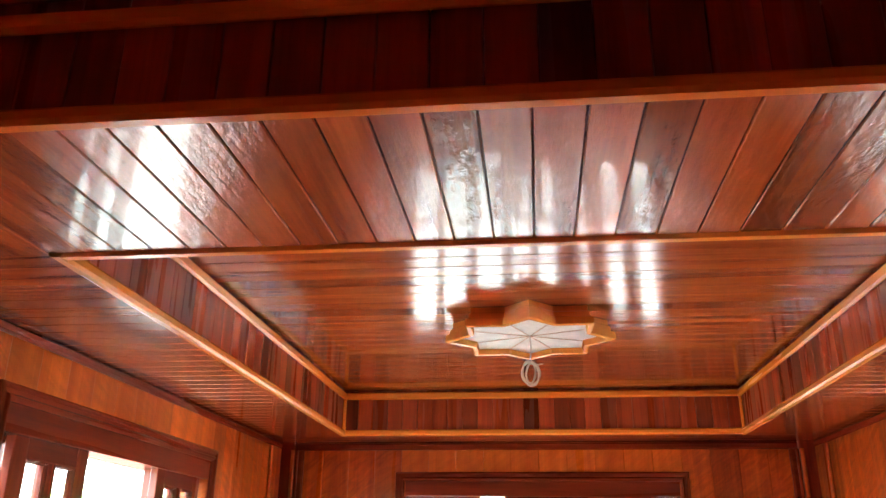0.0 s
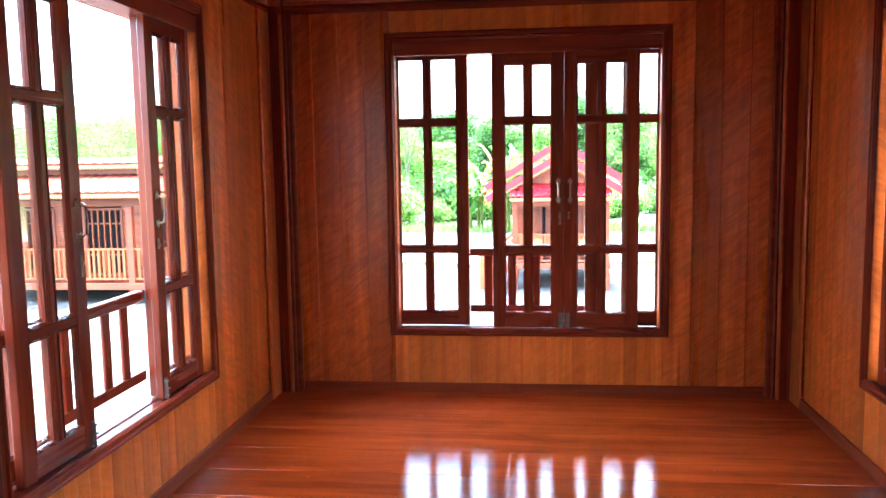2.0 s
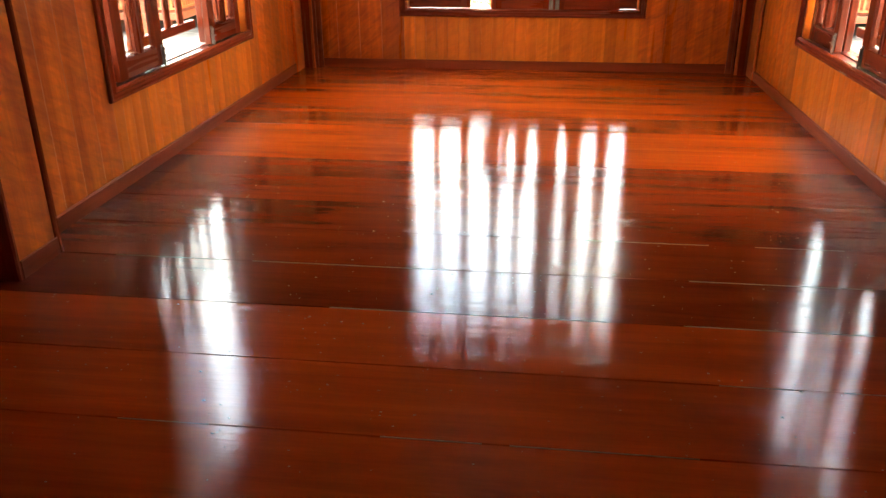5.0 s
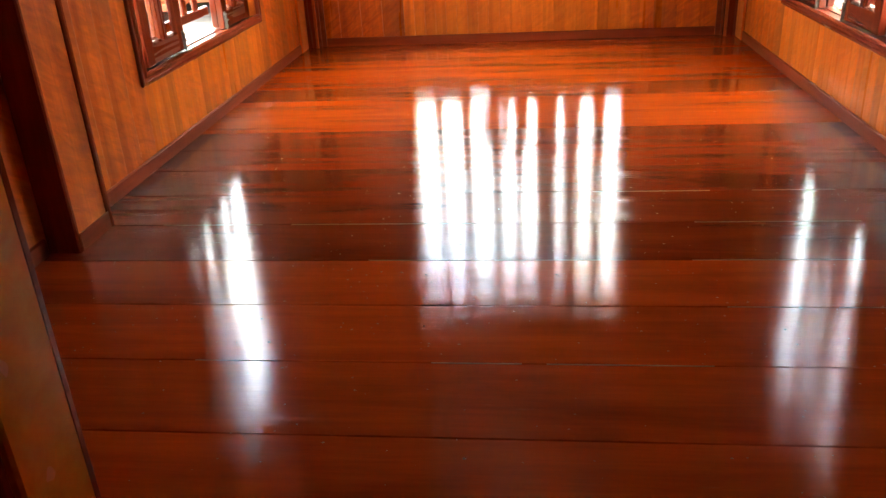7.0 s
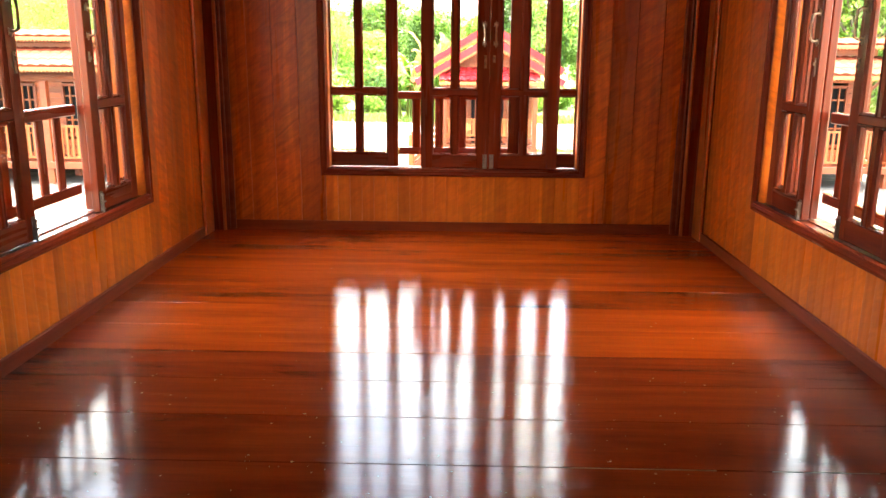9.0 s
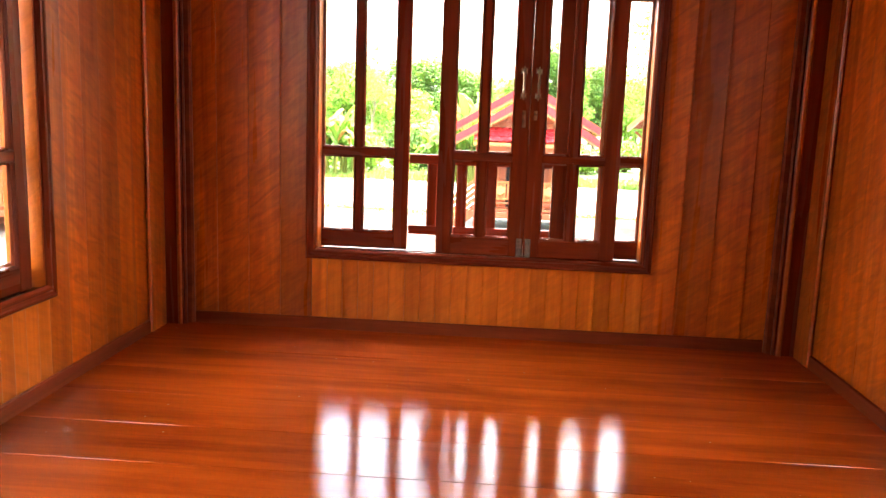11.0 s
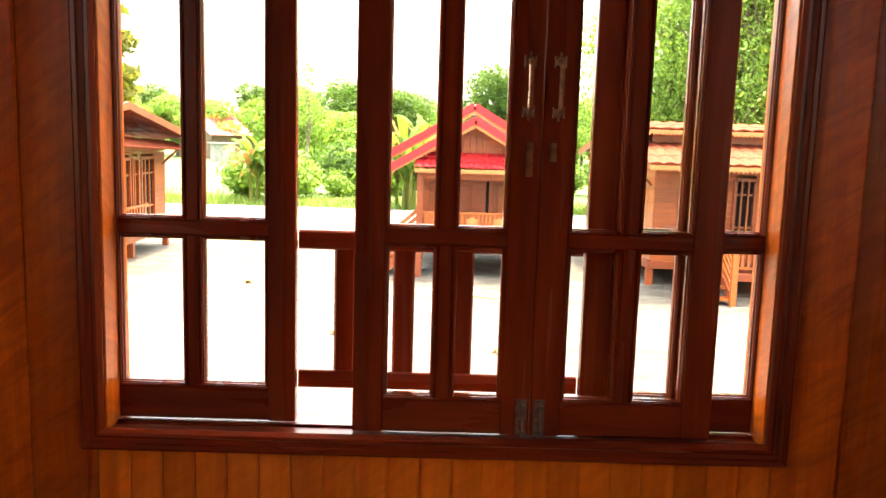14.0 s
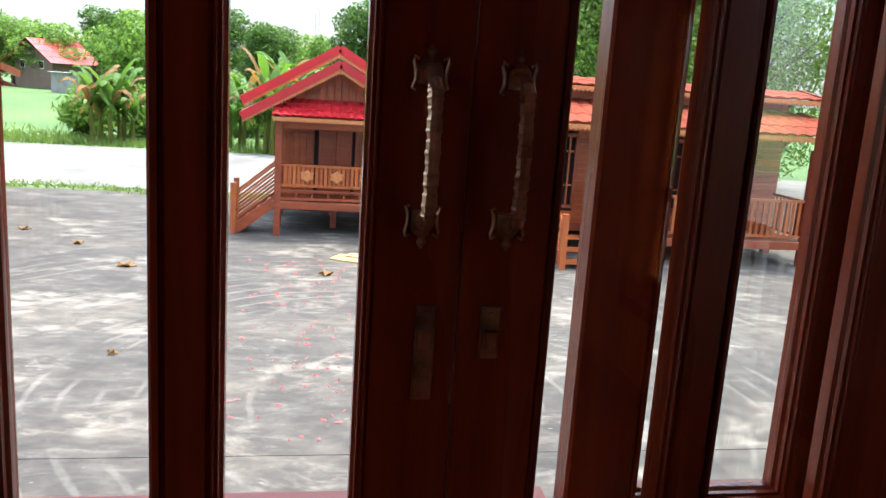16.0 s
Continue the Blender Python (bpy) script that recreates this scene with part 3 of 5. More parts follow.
# ---- ceiling lamp ----
def star_lamp():
    lamp = thing("ceiling_lamp", "star-shaped orange timber ceiling lamp housing without a bulb", "lamp", pose(-0.03, 3.66, TRAY))

    def star(r, z):
        return [(r * (1.0 if k % 2 == 0 else 0.76) * cos(pi * k / 8), r * (1.0 if k % 2 == 0 else 0.76) * sin(pi * k / 8), z) for k in range(16)]
    b = bmesh.new()
    prof = [(0.318, -0.001), (0.318, -0.022), (0.328, -0.026), (0.330, -0.046), (0.346, -0.050), (0.350, -0.078), (0.340, -0.083), (0.320, -0.081), (0.316, -0.055), (0.300, -0.02), (0.300, -0.001)]
    rings = [[b.verts.new(c) for c in star(r, z)] for r, z in prof]
    for i in range(len(rings)):
        p, q = rings[i], rings[(i + 1) % len(rings)]
        for k in range(16):
            b.faces.new((p[k], p[(k + 1) % 16], q[(k + 1) % 16], q[k]))
    part("housing", b, TRIM, lamp)
    b = bmesh.new()
    b.faces.new([b.verts.new(c) for c in star(0.314, -0.058)])
    r = bmesh.ops.extrude_face_region(b, geom=b.faces[:])
    bmesh.ops.translate(b, vec=(0, 0, 0.004), verts=[v for v in r["geom"] if isinstance(v, bmesh.types.BMVert)])
    part("diffuser", b, WHITE, lamp, "pale milky glass plate")
    b = bmesh.new()
    for k in range(4):
        a = pi * k / 4 + pi / 8
        d = Vector((cos(a), sin(a), 0))
        e = Vector((-sin(a), cos(a), 0)) * 0.002
        vs = [b.verts.new(c) for c in (d * 0.235 - e, d * 0.235 + e, -d * 0.235 + e, -d * 0.235 - e)]
        for v in vs:
            v.co.z = -0.0605
        b.faces.new(vs)
    r = bmesh.ops.extrude_face_region(b, geom=b.faces[:])
    bmesh.ops.translate(b, vec=(0, 0, -0.002), verts=[v for v in r["geom"] if isinstance(v, bmesh.types.BMVert)])
    part("divider", b, BRASS, lamp)
    b = bmesh.new()
    tube(b, [(0.0, 0.0, -0.062), (0.004, 0.0, -0.12), (-0.002, 0.003, -0.165)], 0.003, 6)
    for i, (rr, ph) in enumerate(((0.046, 0.0), (0.052, 0.7), (0.040, 2.2))):
        pts = [(rr * 0.8 * cos(t) * cos(ph), rr * 0.8 * cos(t) * sin(ph), -0.215 + rr * sin(t)) for t in [pi / 2 + 2 * pi * k / 20 for k in range(21)]]
        tube(b, pts, 0.0042, 6)
    tube(b, [(0.0, 0.0, -0.17), (0.03, 0.0, -0.18), (0.05, 0.01, -0.175)], 0.0026, 6)
    part("cable", b, WHITE, lamp, "loops of bare white cable hanging down", True)


star_lamp()


# ---- outdoor materials ----
def yard_material():
    """Old dark concrete with bleached scabs, tyre swirls and grit."""
    m, n, l, b = mat("stained_concrete", 0.9)
    tc = n.new("ShaderNodeTexCoord")
    v = tc.outputs["Object"]

    def laid(sx, sy, turn, detail, rough, warp=0.0):
        mp = n.new("ShaderNodeMapping")
        mp.inputs["Scale"].default_value = (sx, sy, 1)
        mp.inputs["Rotation"].default_value = (0, 0, turn)
        l.new(v, mp.inputs["Vector"])
        return grainy(n, l, mp.outputs[0], 1.0, detail, rough, warp)
    big, mid = laid(0.35, 0.5, 0.2, 10, 0.66, 0.4), laid(2.2, 3.4, 0.1, 12, 0.72, 0.3)
    fine, scuff = laid(26, 34, 0, 5, 0.65), laid(0.9, 4.2, -0.25, 12, 0.7, 0.9)
    c = ramp(n, l, mid, [(0.3, (0.028, 0.025, 0.021)), (0.48, (0.052, 0.047, 0.040)), (0.62, (0.085, 0.077, 0.065)), (0.8, (0.17, 0.155, 0.13))])
    c = mixed(n, l, "MULTIPLY", 0.8, c, ramp(n, l, big, [(0.36, (0.45, 0.44, 0.43)), (0.5, (0.76, 0.74, 0.71)), (0.64, (1.35, 1.28, 1.18))]))
    scab = number(n, l, "MULTIPLY", ramp(n, l, laid(0.62, 1.1, 0.3, 12, 0.68, 0.5), [(0.52, (0, 0, 0)), (0.60, (1, 1, 1))]), ramp(n, l, mid, [(0.42, (0, 0, 0)), (0.56, (1, 1, 1))]))
    c = mixed(n, l, "MIX", number(n, l, "MULTIPLY", scab, 0.48), c, (0.255, 0.222, 0.178))
    c = mixed(n, l, "MIX", number(n, l, "MULTIPLY", ramp(n, l, scuff, [(0.55, (0, 0, 0)), (0.72, (1, 1, 1))]), 0.26), c, (0.22, 0.20, 0.175))
    wave = n.new("ShaderNodeTexWave")
    wave.wave_type, wave.rings_direction = "RINGS", "Z"
    wave.inputs["Scale"].default_value, wave.inputs["Distortion"].default_value = 0.9, 4.0
    wave.inputs["Detail"].default_value, wave.inputs["Detail Scale"].default_value = 4, 0.5
    wm = n.new("ShaderNodeMapping")
    wm.inputs["Location"].default_value = (-1.5, -13.0, 0)
    l.new(v, wm.inputs["Vector"])
    l.new(wm.outputs[0], wave.inputs["Vector"])
    arc = number(n, l, "MULTIPLY", ramp(n, l, wave.outputs["Fac"], [(0.86, (0, 0, 0)), (0.98, (1, 1, 1))]), ramp(n, l, laid(0.8, 0.8, 0, 6, 0.6), [(0.5, (0, 0, 0)), (0.6, (1, 1, 1))]))
    c = mixed(n, l, "MIX", number(n, l, "MULTIPLY", arc, 0.22), c, (0.25, 0.23, 0.20))
    grit = ramp(n, l, laid(9, 12, 0, 3, 0.6), [(0.68, (0, 0, 0)), (0.74, (1, 1, 1))])
    c = mixed(n, l, "MIX", number(n, l, "MULTIPLY", grit, 0.35), c, (0.38, 0.35, 0.30))
    c = mixed(n, l, "MULTIPLY", 0.5, c, ramp(n, l, fine, [(0.3, (0.55, 0.55, 0.55)), (0.6, (1.05, 1.05, 1.05))]))
    l.new(c, b.inputs["Base Color"])
    bumped(n, l, b, number(n, l, "ADD", fine, mid), 0.2, 0.008)
    return m


def leafy(name, dark, light, rough=0.55):
    m, n, l, b = mat(name, rough)
    ge = n.new("ShaderNodeNewGeometry")
    tc = n.new("ShaderNodeTexCoord")
    c = ramp(n, l, ge.outputs["Random Per Island"], [(0.0, dark), (0.6, [(p + q) / 2 for p, q in zip(dark, light)]), (1.0, light)])
    c = mixed(n, l, "MULTIPLY", 0.6, c, ramp(n, l, grainy(n, l, tc.outputs["Object"], 0.9, 3), [(0.35, (0.6, 0.65, 0.5)), (0.65, (1.1, 1.1, 1.0))]))
    l.new(c, b.inputs["Base Color"])
    b.inputs["Specular IOR Level"].default_value = 0.25
    tr, mx = n.new("ShaderNodeBsdfTranslucent"), n.new("ShaderNodeMixShader")
    mx.inputs[0].default_value = 0.5
    l.new(mixed(n, l, "MULTIPLY", 1.0, c, (1.15, 1.15, 0.75)), tr.inputs["Color"])
    l.new(b.outputs[0], mx.inputs[1])
    l.new(tr.outputs[0], mx.inputs[2])
    l.new(mx.outputs[0], n["Material Output"].inputs["Surface"])
    return m


SIDING = wood("siding_wood", (0.22, 0.040, 0.011), (0.41, 0.092, 0.023), 0.4, 0, 0.3, island=True, bump=0.1)
REDWOOD = wood("painted_red_wood", (0.17, 0.030, 0.010), (0.30, 0.062, 0.018), 0.4, 0, 0.15, bump=0.06)
ORANGE = wood("orange_rail_wood", (0.24, 0.050, 0.011), (0.40, 0.105, 0.022), 0.4, 2, 0.15, bump=0.06)
DECK = plain("dark_underside", (0.06, 0.03, 0.02), 0.7)
ROOF_RED = plain("red_roof_sheet", (0.40, 0.012, 0.018), 0.4, 0, 0.25, 3)
ROOF_BROWN = plain("brown_roof_sheet", (0.20, 0.040, 0.020), 0.8, 0, 0.35, 2)
ROOF_BROWN.node_tree.nodes["Principled BSDF"].inputs["Specular IOR Level"].default_value = 0.1
ROOF_GREY = plain("grey_roof_sheet", (0.3, 0.29, 0.27), 0.7, 0, 0.4, 2)
GOLD = plain("carved_gilt_edge", (0.5, 0.17, 0.05), 0.5, 0, 0.4, 30)
# near-black colour paints the shade of unlit rooms behind panes and openings
UNLIT_BLACK = plain("unlit_opening", (0.012, 0.011, 0.012), 0.7, 0, 0.3)
UNLIT_BLACK.node_tree.nodes["Principled BSDF"].inputs["Specular IOR Level"].default_value = 0.1
RENDERED = plain("pale_render", (0.17, 0.11, 0.085), 0.8, 0, 0.3, 2)
CONCRETE_POST = plain("grey_post", (0.22, 0.21, 0.2), 0.8, 0, 0.4, 5)
BARK = plain("bark", (0.16, 0.12, 0.085), 0.9, 0, 0.5, 6, 0.4)
LEAF = leafy("tree_leaves", (0.08, 0.165, 0.034), (0.24, 0.38, 0.095))
LEAF_DARK = leafy("dense_leaves", (0.035, 0.085, 0.021), (0.11, 0.195, 0.05))
LEAF_YELLOW = leafy("yellowing_leaves", (0.08, 0.11, 0.02), (0.26, 0.24, 0.06))
BANANA = leafy("banana_leaves", (0.06, 0.15, 0.025), (0.2, 0.32, 0.07))
GRASS = leafy("grass_blades", (0.08, 0.14, 0.03), (0.19, 0.27, 0.08))
DRY = leafy("dry_leaves", (0.22, 0.11, 0.04), (0.42, 0.24, 0.1))


# ---- ground ----
def sheet(name, x0, x1, y0, y1, z, material, label):
    b = bmesh.new()
    bar(b, x0, x1, y0, y1, z - 0.1, z, 2, 0)
    return solid(name, b, material, label, "ground", "structure")


def meadow_material():
    m, n, l, b = mat("meadow", 0.95)
    tc = n.new("ShaderNodeTexCoord")
    f = grainy(n, l, tc.outputs["Object"], 0.25, 6, 0.6)
    g = grainy(n, l, tc.outputs["Object"], 7, 5)
    c = ramp(n, l, f, [(0.3, (0.035, 0.085, 0.018)), (0.55, (0.07, 0.135, 0.03)), (0.75, (0.12, 0.16, 0.055))])
    l.new(mixed(n, l, "MULTIPLY", 0.6, c, ramp(n, l, g, [(0.3, (0.5, 0.5, 0.5)), (0.6, (1.1, 1.1, 1.1))])), b.inputs["Base Color"])
    bumped(n, l, b, g, 0.5, 0.1)
    return m


sheet("ground", -900, 900, -500, 1200, GROUND - 0.03, meadow_material(), "green meadow round the yard")
YARD = yard_material()
sheet("pavement", -60, 60, -30, 11.592, GROUND, YARD, "dark grey concrete yard slab with pale stains and swirls")
sheet("pavement", -60, 60, 11.605, 26.9, GROUND, YARD, "dark grey stained concrete yard under the timber houses")
sheet("road", -90, 90, 27.6, 38.5, GROUND - 0.01, plain("bleached_concrete", (0.175, 0.168, 0.152), 0.9, 0, 0.5, 0.6), "bleached pale concrete drive")


# ---- house kit ----
def beam(bm, a, e, w, h):
    """A squared timber from a to e, w wide and h deep."""
    a, e = Vector(a), Vector(e)
    d = (e - a).normalized()
    s = d.cross(Vector((0, 0, 1)))
    s = Vector((1, 0, 0)) if s.length < 0.01 else s.normalized()
    t = s.cross(d)
    rings = [[bm.verts.new(p + s * i * w / 2 + t * j * h / 2) for i, j in ((-1, -1), (1, -1), (1, 1), (-1, 1))] for p in (a, e)]
    for k in range(4):
        bm.faces.new((rings[0][k], rings[0][(k + 1) % 4], rings[1][(k + 1) % 4], rings[1][k]))
    bm.faces.new(rings[0][::-1])
    bm.faces.new(rings[1])


def siding(house, p, q, z0, z1, holes=(), step=0.13, upright=False, material=None):
    """A boarded wall from p to q; holes are (from, to, low, high) along it."""
    p, q = Vector((*p, 0)), Vector((*q, 0))
    d = (q - p).normalized()
    size = (q - p).length
    b = bmesh.new()

    def piece(a, e, lo, hi, lean):
        if e - a < 0.02 or hi - lo < 0.01:
            return
        m = (lo + hi) / 2
        beam(b, p + d * a + Vector((0, 0, m)), p + d * e + Vector((0, 0, m)), 0.03 + lean, hi - lo - 0.006)
    if upright:
        k = 0.0
        while k < size - 0.01:
            e = min(k + step, size)
            piece(k + 0.004, e - 0.004, z0, z1, 0)
            k = e
    else:
        z, i = z0, 0
        while z < z1 - 0.01:
            e = min(z + step, z1)
            cuts = sorted((a, c) for a, c, lo, hi in holes if lo < e - 0.01 and hi > z + 0.01)
            at = 0.0
            for a, c in cuts:
                piece(at, a, z, e, 0.006 * (i % 2))
                at = c
            piece(at, size, z, e, 0.006 * (i % 2))
            z, i = e, i + 1
    return part("wall", b, material or SIDING, house)


def grille(house, p, q, a, e, z0, z1, bars=4, name="window"):
    """A tall window with upright bars in a wall from p to q."""
    p, q = Vector((*p, 0)), Vector((*q, 0))
    d = (q - p).normalized()
    out = d.cross(Vector((0, 0, 1)))
    up = Vector((0, 0, 1))
    b = bmesh.new()
    for x in (a, e):
        beam(b, p + d * x + up * z0 + out * 0.02, p + d * x + up * z1 + out * 0.02, 0.07, 0.07)
    for z in (z0, z1):
        beam(b, p + d * a + up * z + out * 0.02, p + d * e + up * z + out * 0.02, 0.07, 0.07)
    w = part(name, b, REDWOOD, house)
    b = bmesh.new()
    # a solid sheet, its colour standing for the shade indoors
    beam(b, p + d * a + up * (z0 + z1) / 2 - out * 0.03, p + d * e + up * (z0 + z1) / 2 - out * 0.03, 0.02, z1 - z0)
    part("pane", b, UNLIT_BLACK, w, "near-black sheet for an unlit window opening")
    for i in range(1, bars):
        x = a + (e - a) * i / bars
        b = bmesh.new()
        beam(b, p + d * x + up * z0 + out * 0.01, p + d * x + up * z1 + out * 0.01, 0.035, 0.05)
        part("bar", b, ORANGE, w)
    for f in (0.3, 0.78):
        z = z0 + (z1 - z0) * f
        b = bmesh.new()
        beam(b, p + d * a + up * z + out * 0.01, p + d * e + up * z + out * 0.01, 0.03, 0.04)
        part("cross_bar", b, ORANGE, w)


def railing(house, p, q, z0, z1, gap=0.11, slat=0.035, material=None):
    p, q = Vector(p), Vector(q)
    up = Vector((0, 0, 1))
    b = bmesh.new()
    beam(b, p + up * z1, q + up * z1, 0.06, 0.05)
    r = part("railing", b, material or ORANGE, house)
    timber(r, "bottom_rail", p + up * z0, q + up * z0, 0.05, 0.05, material or ORANGE)
    n = max(2, int((q - p).length / gap))
    b = bmesh.new()
    beam(b, (0, 0, z0), (0, 0, z1), slat, 0.025)
    me = mesh_of("baluster", b, material or ORANGE)
    for i in range(1, n):
        o = part("baluster", me, None, r)
        o.location = p + (q - p) * i / n
        o.rotation_euler.z = math.atan2(q.y - p.y, q.x - p.x)
    return r


def roof_plane(house, a, e, c, d, material, ribs=18, rows=5, wave=0.02, step=0.02, name="roof"):
    """A roof slope: eave from a to e, ridge from d to c, ribbed and stepped like pressed sheet tiles."""
    a, e, c, d = (Vector(v) for v in (a, e, c, d))
    nrm = (e - a).cross(d - a).normalized()
    if nrm.z < 0:
        nrm = -nrm
    b = bmesh.new()
    cols = ribs * 4
    for side in (1, 0):
        grid = []
        for j in range(rows * 2 + 1):
            f = min(1.0, (j // 2 + (j % 2) * 0.96) / rows) if j < rows * 2 else 1.0
            lift = step * (1 - (j % 2)) if j < rows * 2 else 0
            row = []
            for i in range(cols + 1):
                g = i / cols
                pt = a.lerp(e, g).lerp(d.lerp(c, g), f)
                row.append(b.verts.new(pt + nrm * (side * 0.03 + wave * abs(sin(g * ribs * pi)) + lift)))
            grid.append(row)
        for r0, r1 in zip(grid, grid[1:]):
            for i in range(cols):
                b.faces.new((r0[i], r0[i + 1], r1[i + 1], r1[i]))
        if side:
            top = grid
    low = grid
    for i in range(cols):
        b.faces.new((top[0][i], top[0][i + 1], low[0][i + 1], low[0][i]))
        b.faces.new((top[-1][i], top[-1][i + 1], low[-1][i + 1], low[-1][i]))
    for k in (0, cols):
        for j in range(rows * 2):
            b.faces.new((top[j][k], top[j + 1][k], low[j + 1][k], low[j][k]))
    return part(name, b, material, house)


def lace(house, a, e, drop=0.09, pitch=0.07, material=None):
    """A scalloped fascia strip along an eave or verge."""
    a, e = Vector(a), Vector(e)
    n = max(2, int((e - a).length / pitch))
    d = (e - a).normalized()
    out = d.cross(Vector((0, 0, 1))).normalized() * 0.012
    b = bmesh.new()
    for i in range(n):
        p, q = a.lerp(e, i / n), a.lerp(e, (i + 1) / n)
        m = p.lerp(q, 0.5)
        pts = [p, q, q - Vector((0, 0, drop * 0.55)), m - Vector((0, 0, drop)), p - Vector((0, 0, drop * 0.55))]
        f = [b.verts.new(v + out) for v in pts]
        g = [b.verts.new(v - out) for v in pts]
        b.faces.new(f)
        b.faces.new(g[::-1])
        for k in range(5):
            b.faces.new((f[k], f[(k + 1) % 5], g[(k + 1) % 5], g[k]))
    return part("fascia", b, material or GOLD, house)


def timber(house, name, a, e, w, h, material):
    b = bmesh.new()
    beam(b, a, e, w, h)
    return part(name, b, material, house)


def stair(house, base, top, width, side, steps=4):
    """An open stair that climbs from base to top; side is the way along its treads."""
    base, top, side = Vector(base), Vector(top), Vector(side)
    st = timber(house, "stair", base + Vector((0, 0, 0.06)), top, 0.05, 0.2, REDWOOD)
    timber(st, "stringer", base + side * width + Vector((0, 0, 0.06)), top + side * width, 0.05, 0.2, REDWOOD)
    for i in range(steps):
        p = base.lerp(top, (i + 0.6) / steps)
        t = bmesh.new()
        run = (top - base) / steps
        run.z = 0
        beam(t, p, p + side * width, run.length * 1.05, 0.04)
        part("step", t, ORANGE, st)
    for s in (0, width):
        for f in (0.28, 0.44, 0.60, 0.76):
            u = Vector((0, 0, f))
            timber(st, "handrail", base + side * s + u, top + side * s + u, 0.03, 0.045, ORANGE)
        timber(st, "newel", base + side * s, base + side * s + Vector((0, 0, 1.05)), 0.11, 0.11, ORANGE)


# ---- the small red-roofed house ----
def red_house():
    h = thing("house", "small stilted timber house with bright red tiled roof and porch", "house", pose(0.77, 21.6, GROUND))
    w, zf, zw, dep = 1.19, 0.72, 2.33, 4.2
    for x in (-w, 0.0, w):
        for y in (0.0, 1.1, 2.7, dep):
            if x == 0.0 and y < 1:
                continue
            timber(h, "post", (x, y, 0), (x, y, zw if y < 0.5 and x else zf), 0.13, 0.13, REDWOOD)
    b = bmesh.new()
    bar(b, -w - 0.1, w + 0.1, -0.06, dep + 0.1, zf - 0.16, zf, 0, 0.01)
    part("deck", b, REDWOOD, h)
    yb = 1.1
    siding(h, (-w, yb), (w, yb), zf, zw + 0.05, (), 0.14, True)
    siding(h, (-w, dep), (-w, yb), zf, zw + 0.05)
    siding(h, (w, yb), (w, dep), zf, zw + 0.05)
    siding(h, (w, dep), (-w, dep), zf, zw + 0.05)
    grille(h, (-w, yb), (w, yb), 0.22, 0.62, zf + 0.55, zw - 0.25, 3)
    grille(h, (-w, yb), (w, yb), 1.76, 2.16, zf + 0.55, zw - 0.25, 3)
    for x in (0.82, 1.2):
        b = bmesh.new()
        bar(b, -w + x, -w + x + 0.34, yb - 0.06, yb - 0.02, zf + 0.02, zw - 0.2, 2, 0.01)
        bar(b, -w + x + 0.07, -w + x + 0.27, yb - 0.075, yb - 0.06, zf + 0.9, zw - 0.35, 2, 0.006)
        bar(b, -w + x + 0.07, -w + x + 0.27, yb - 0.075, yb - 0.06, zf + 0.15, zf + 0.75, 2, 0.006)
        part("door", b, REDWOOD, h, "panelled timber door leaf")
    # near-black strips beside the door leaves paint the shade of open gaps
    for x in (0.78, 1.56):
        timber(h, "opening", (-w + x, yb - 0.03, zf + 0.02), (-w + x, yb - 0.03, zw - 0.2), 0.1, 0.03, UNLIT_BLACK)
    railing(h, (-w + 0.06, 0, 0), (w - 0.06, 0, 0), zf + 0.33, zf + 0.74, 0.09, 0.06)
    railing(h, (-w + 0.06, 0, 0), (w - 0.06, 0, 0), zf + 0.06, zf + 0.22, 0.3, 0.04, REDWOOD)
    for x in (-0.6, 0.0, 0.6):
        b = bmesh.new()
        pts = [b.verts.new((x + 0.16 * cos(t) * (1 if k % 2 else 0.7), -0.045, zf + 0.54 + 0.13 * sin(t) * (1 if k % 2 else 0.7))) for k, t in enumerate([2 * pi * k / 12 for k in range(12)])]
        f = b.faces.new(pts)
        r = bmesh.ops.extrude_face_region(b, geom=[f])
        bmesh.ops.translate(b, vec=(0, 0.03, 0), verts=[v for v in r["geom"] if isinstance(v, bmesh.types.BMVert)])
        part("carving", b, GOLD, h, "carved panel on the porch railing")
    stair(h, (-w - 0.88, 0.1, 0), (-w - 0.02, 0.1, zf), 0.8, (0, 1, 0))
    # the porch lean-to, the gable and the two-stepped roof
    roof_plane(h, (-w - 0.12, -0.28, 2.43), (w + 0.12, -0.28, 2.43), (w + 0.1, 0.3, 2.76), (-w - 0.1, 0.3, 2.76), ROOF_RED, 16, 3, 0.03, 0.03, "porch_roof")
    lace(h, (-w - 0.12, -0.29, 2.44), (w + 0.12, -0.29, 2.44), 0.1)
    siding(h, (-w, 0.05), (w, 0.05), zw - 0.12, zw + 0.02, (), 0.14)
    apex, slope = 3.50, 0.56
    b = bmesh.new()
    k = -1.3
    while k < 1.3:
        for lo, hi in ((2.68, apex - 0.12 - slope * abs(k + 0.075)),):
            if hi > lo + 0.05:
                bar(b, k + 0.006, k + 0.144, 0.30, 0.33, lo, hi, 2, 0.006)
        k += 0.15
    g = part("gable", b, SIDING, h)
    b = bmesh.new()
    v = [b.verts.new(c) for c in ((-1.45, 0.335, 2.62), (1.45, 0.335, 2.62), (0, 0.335, apex - 0.1), (-1.45, 0.35, 2.62), (1.45, 0.35, 2.62), (0, 0.35, apex - 0.1))]
    for k in ((0, 1, 2), (5, 4, 3), (0, 3, 4, 1), (1, 4, 5, 2), (2, 5, 3, 0)):
        b.faces.new([v[i] for i in k])
    part("backing", b, REDWOOD, g)
    b = bmesh.new()
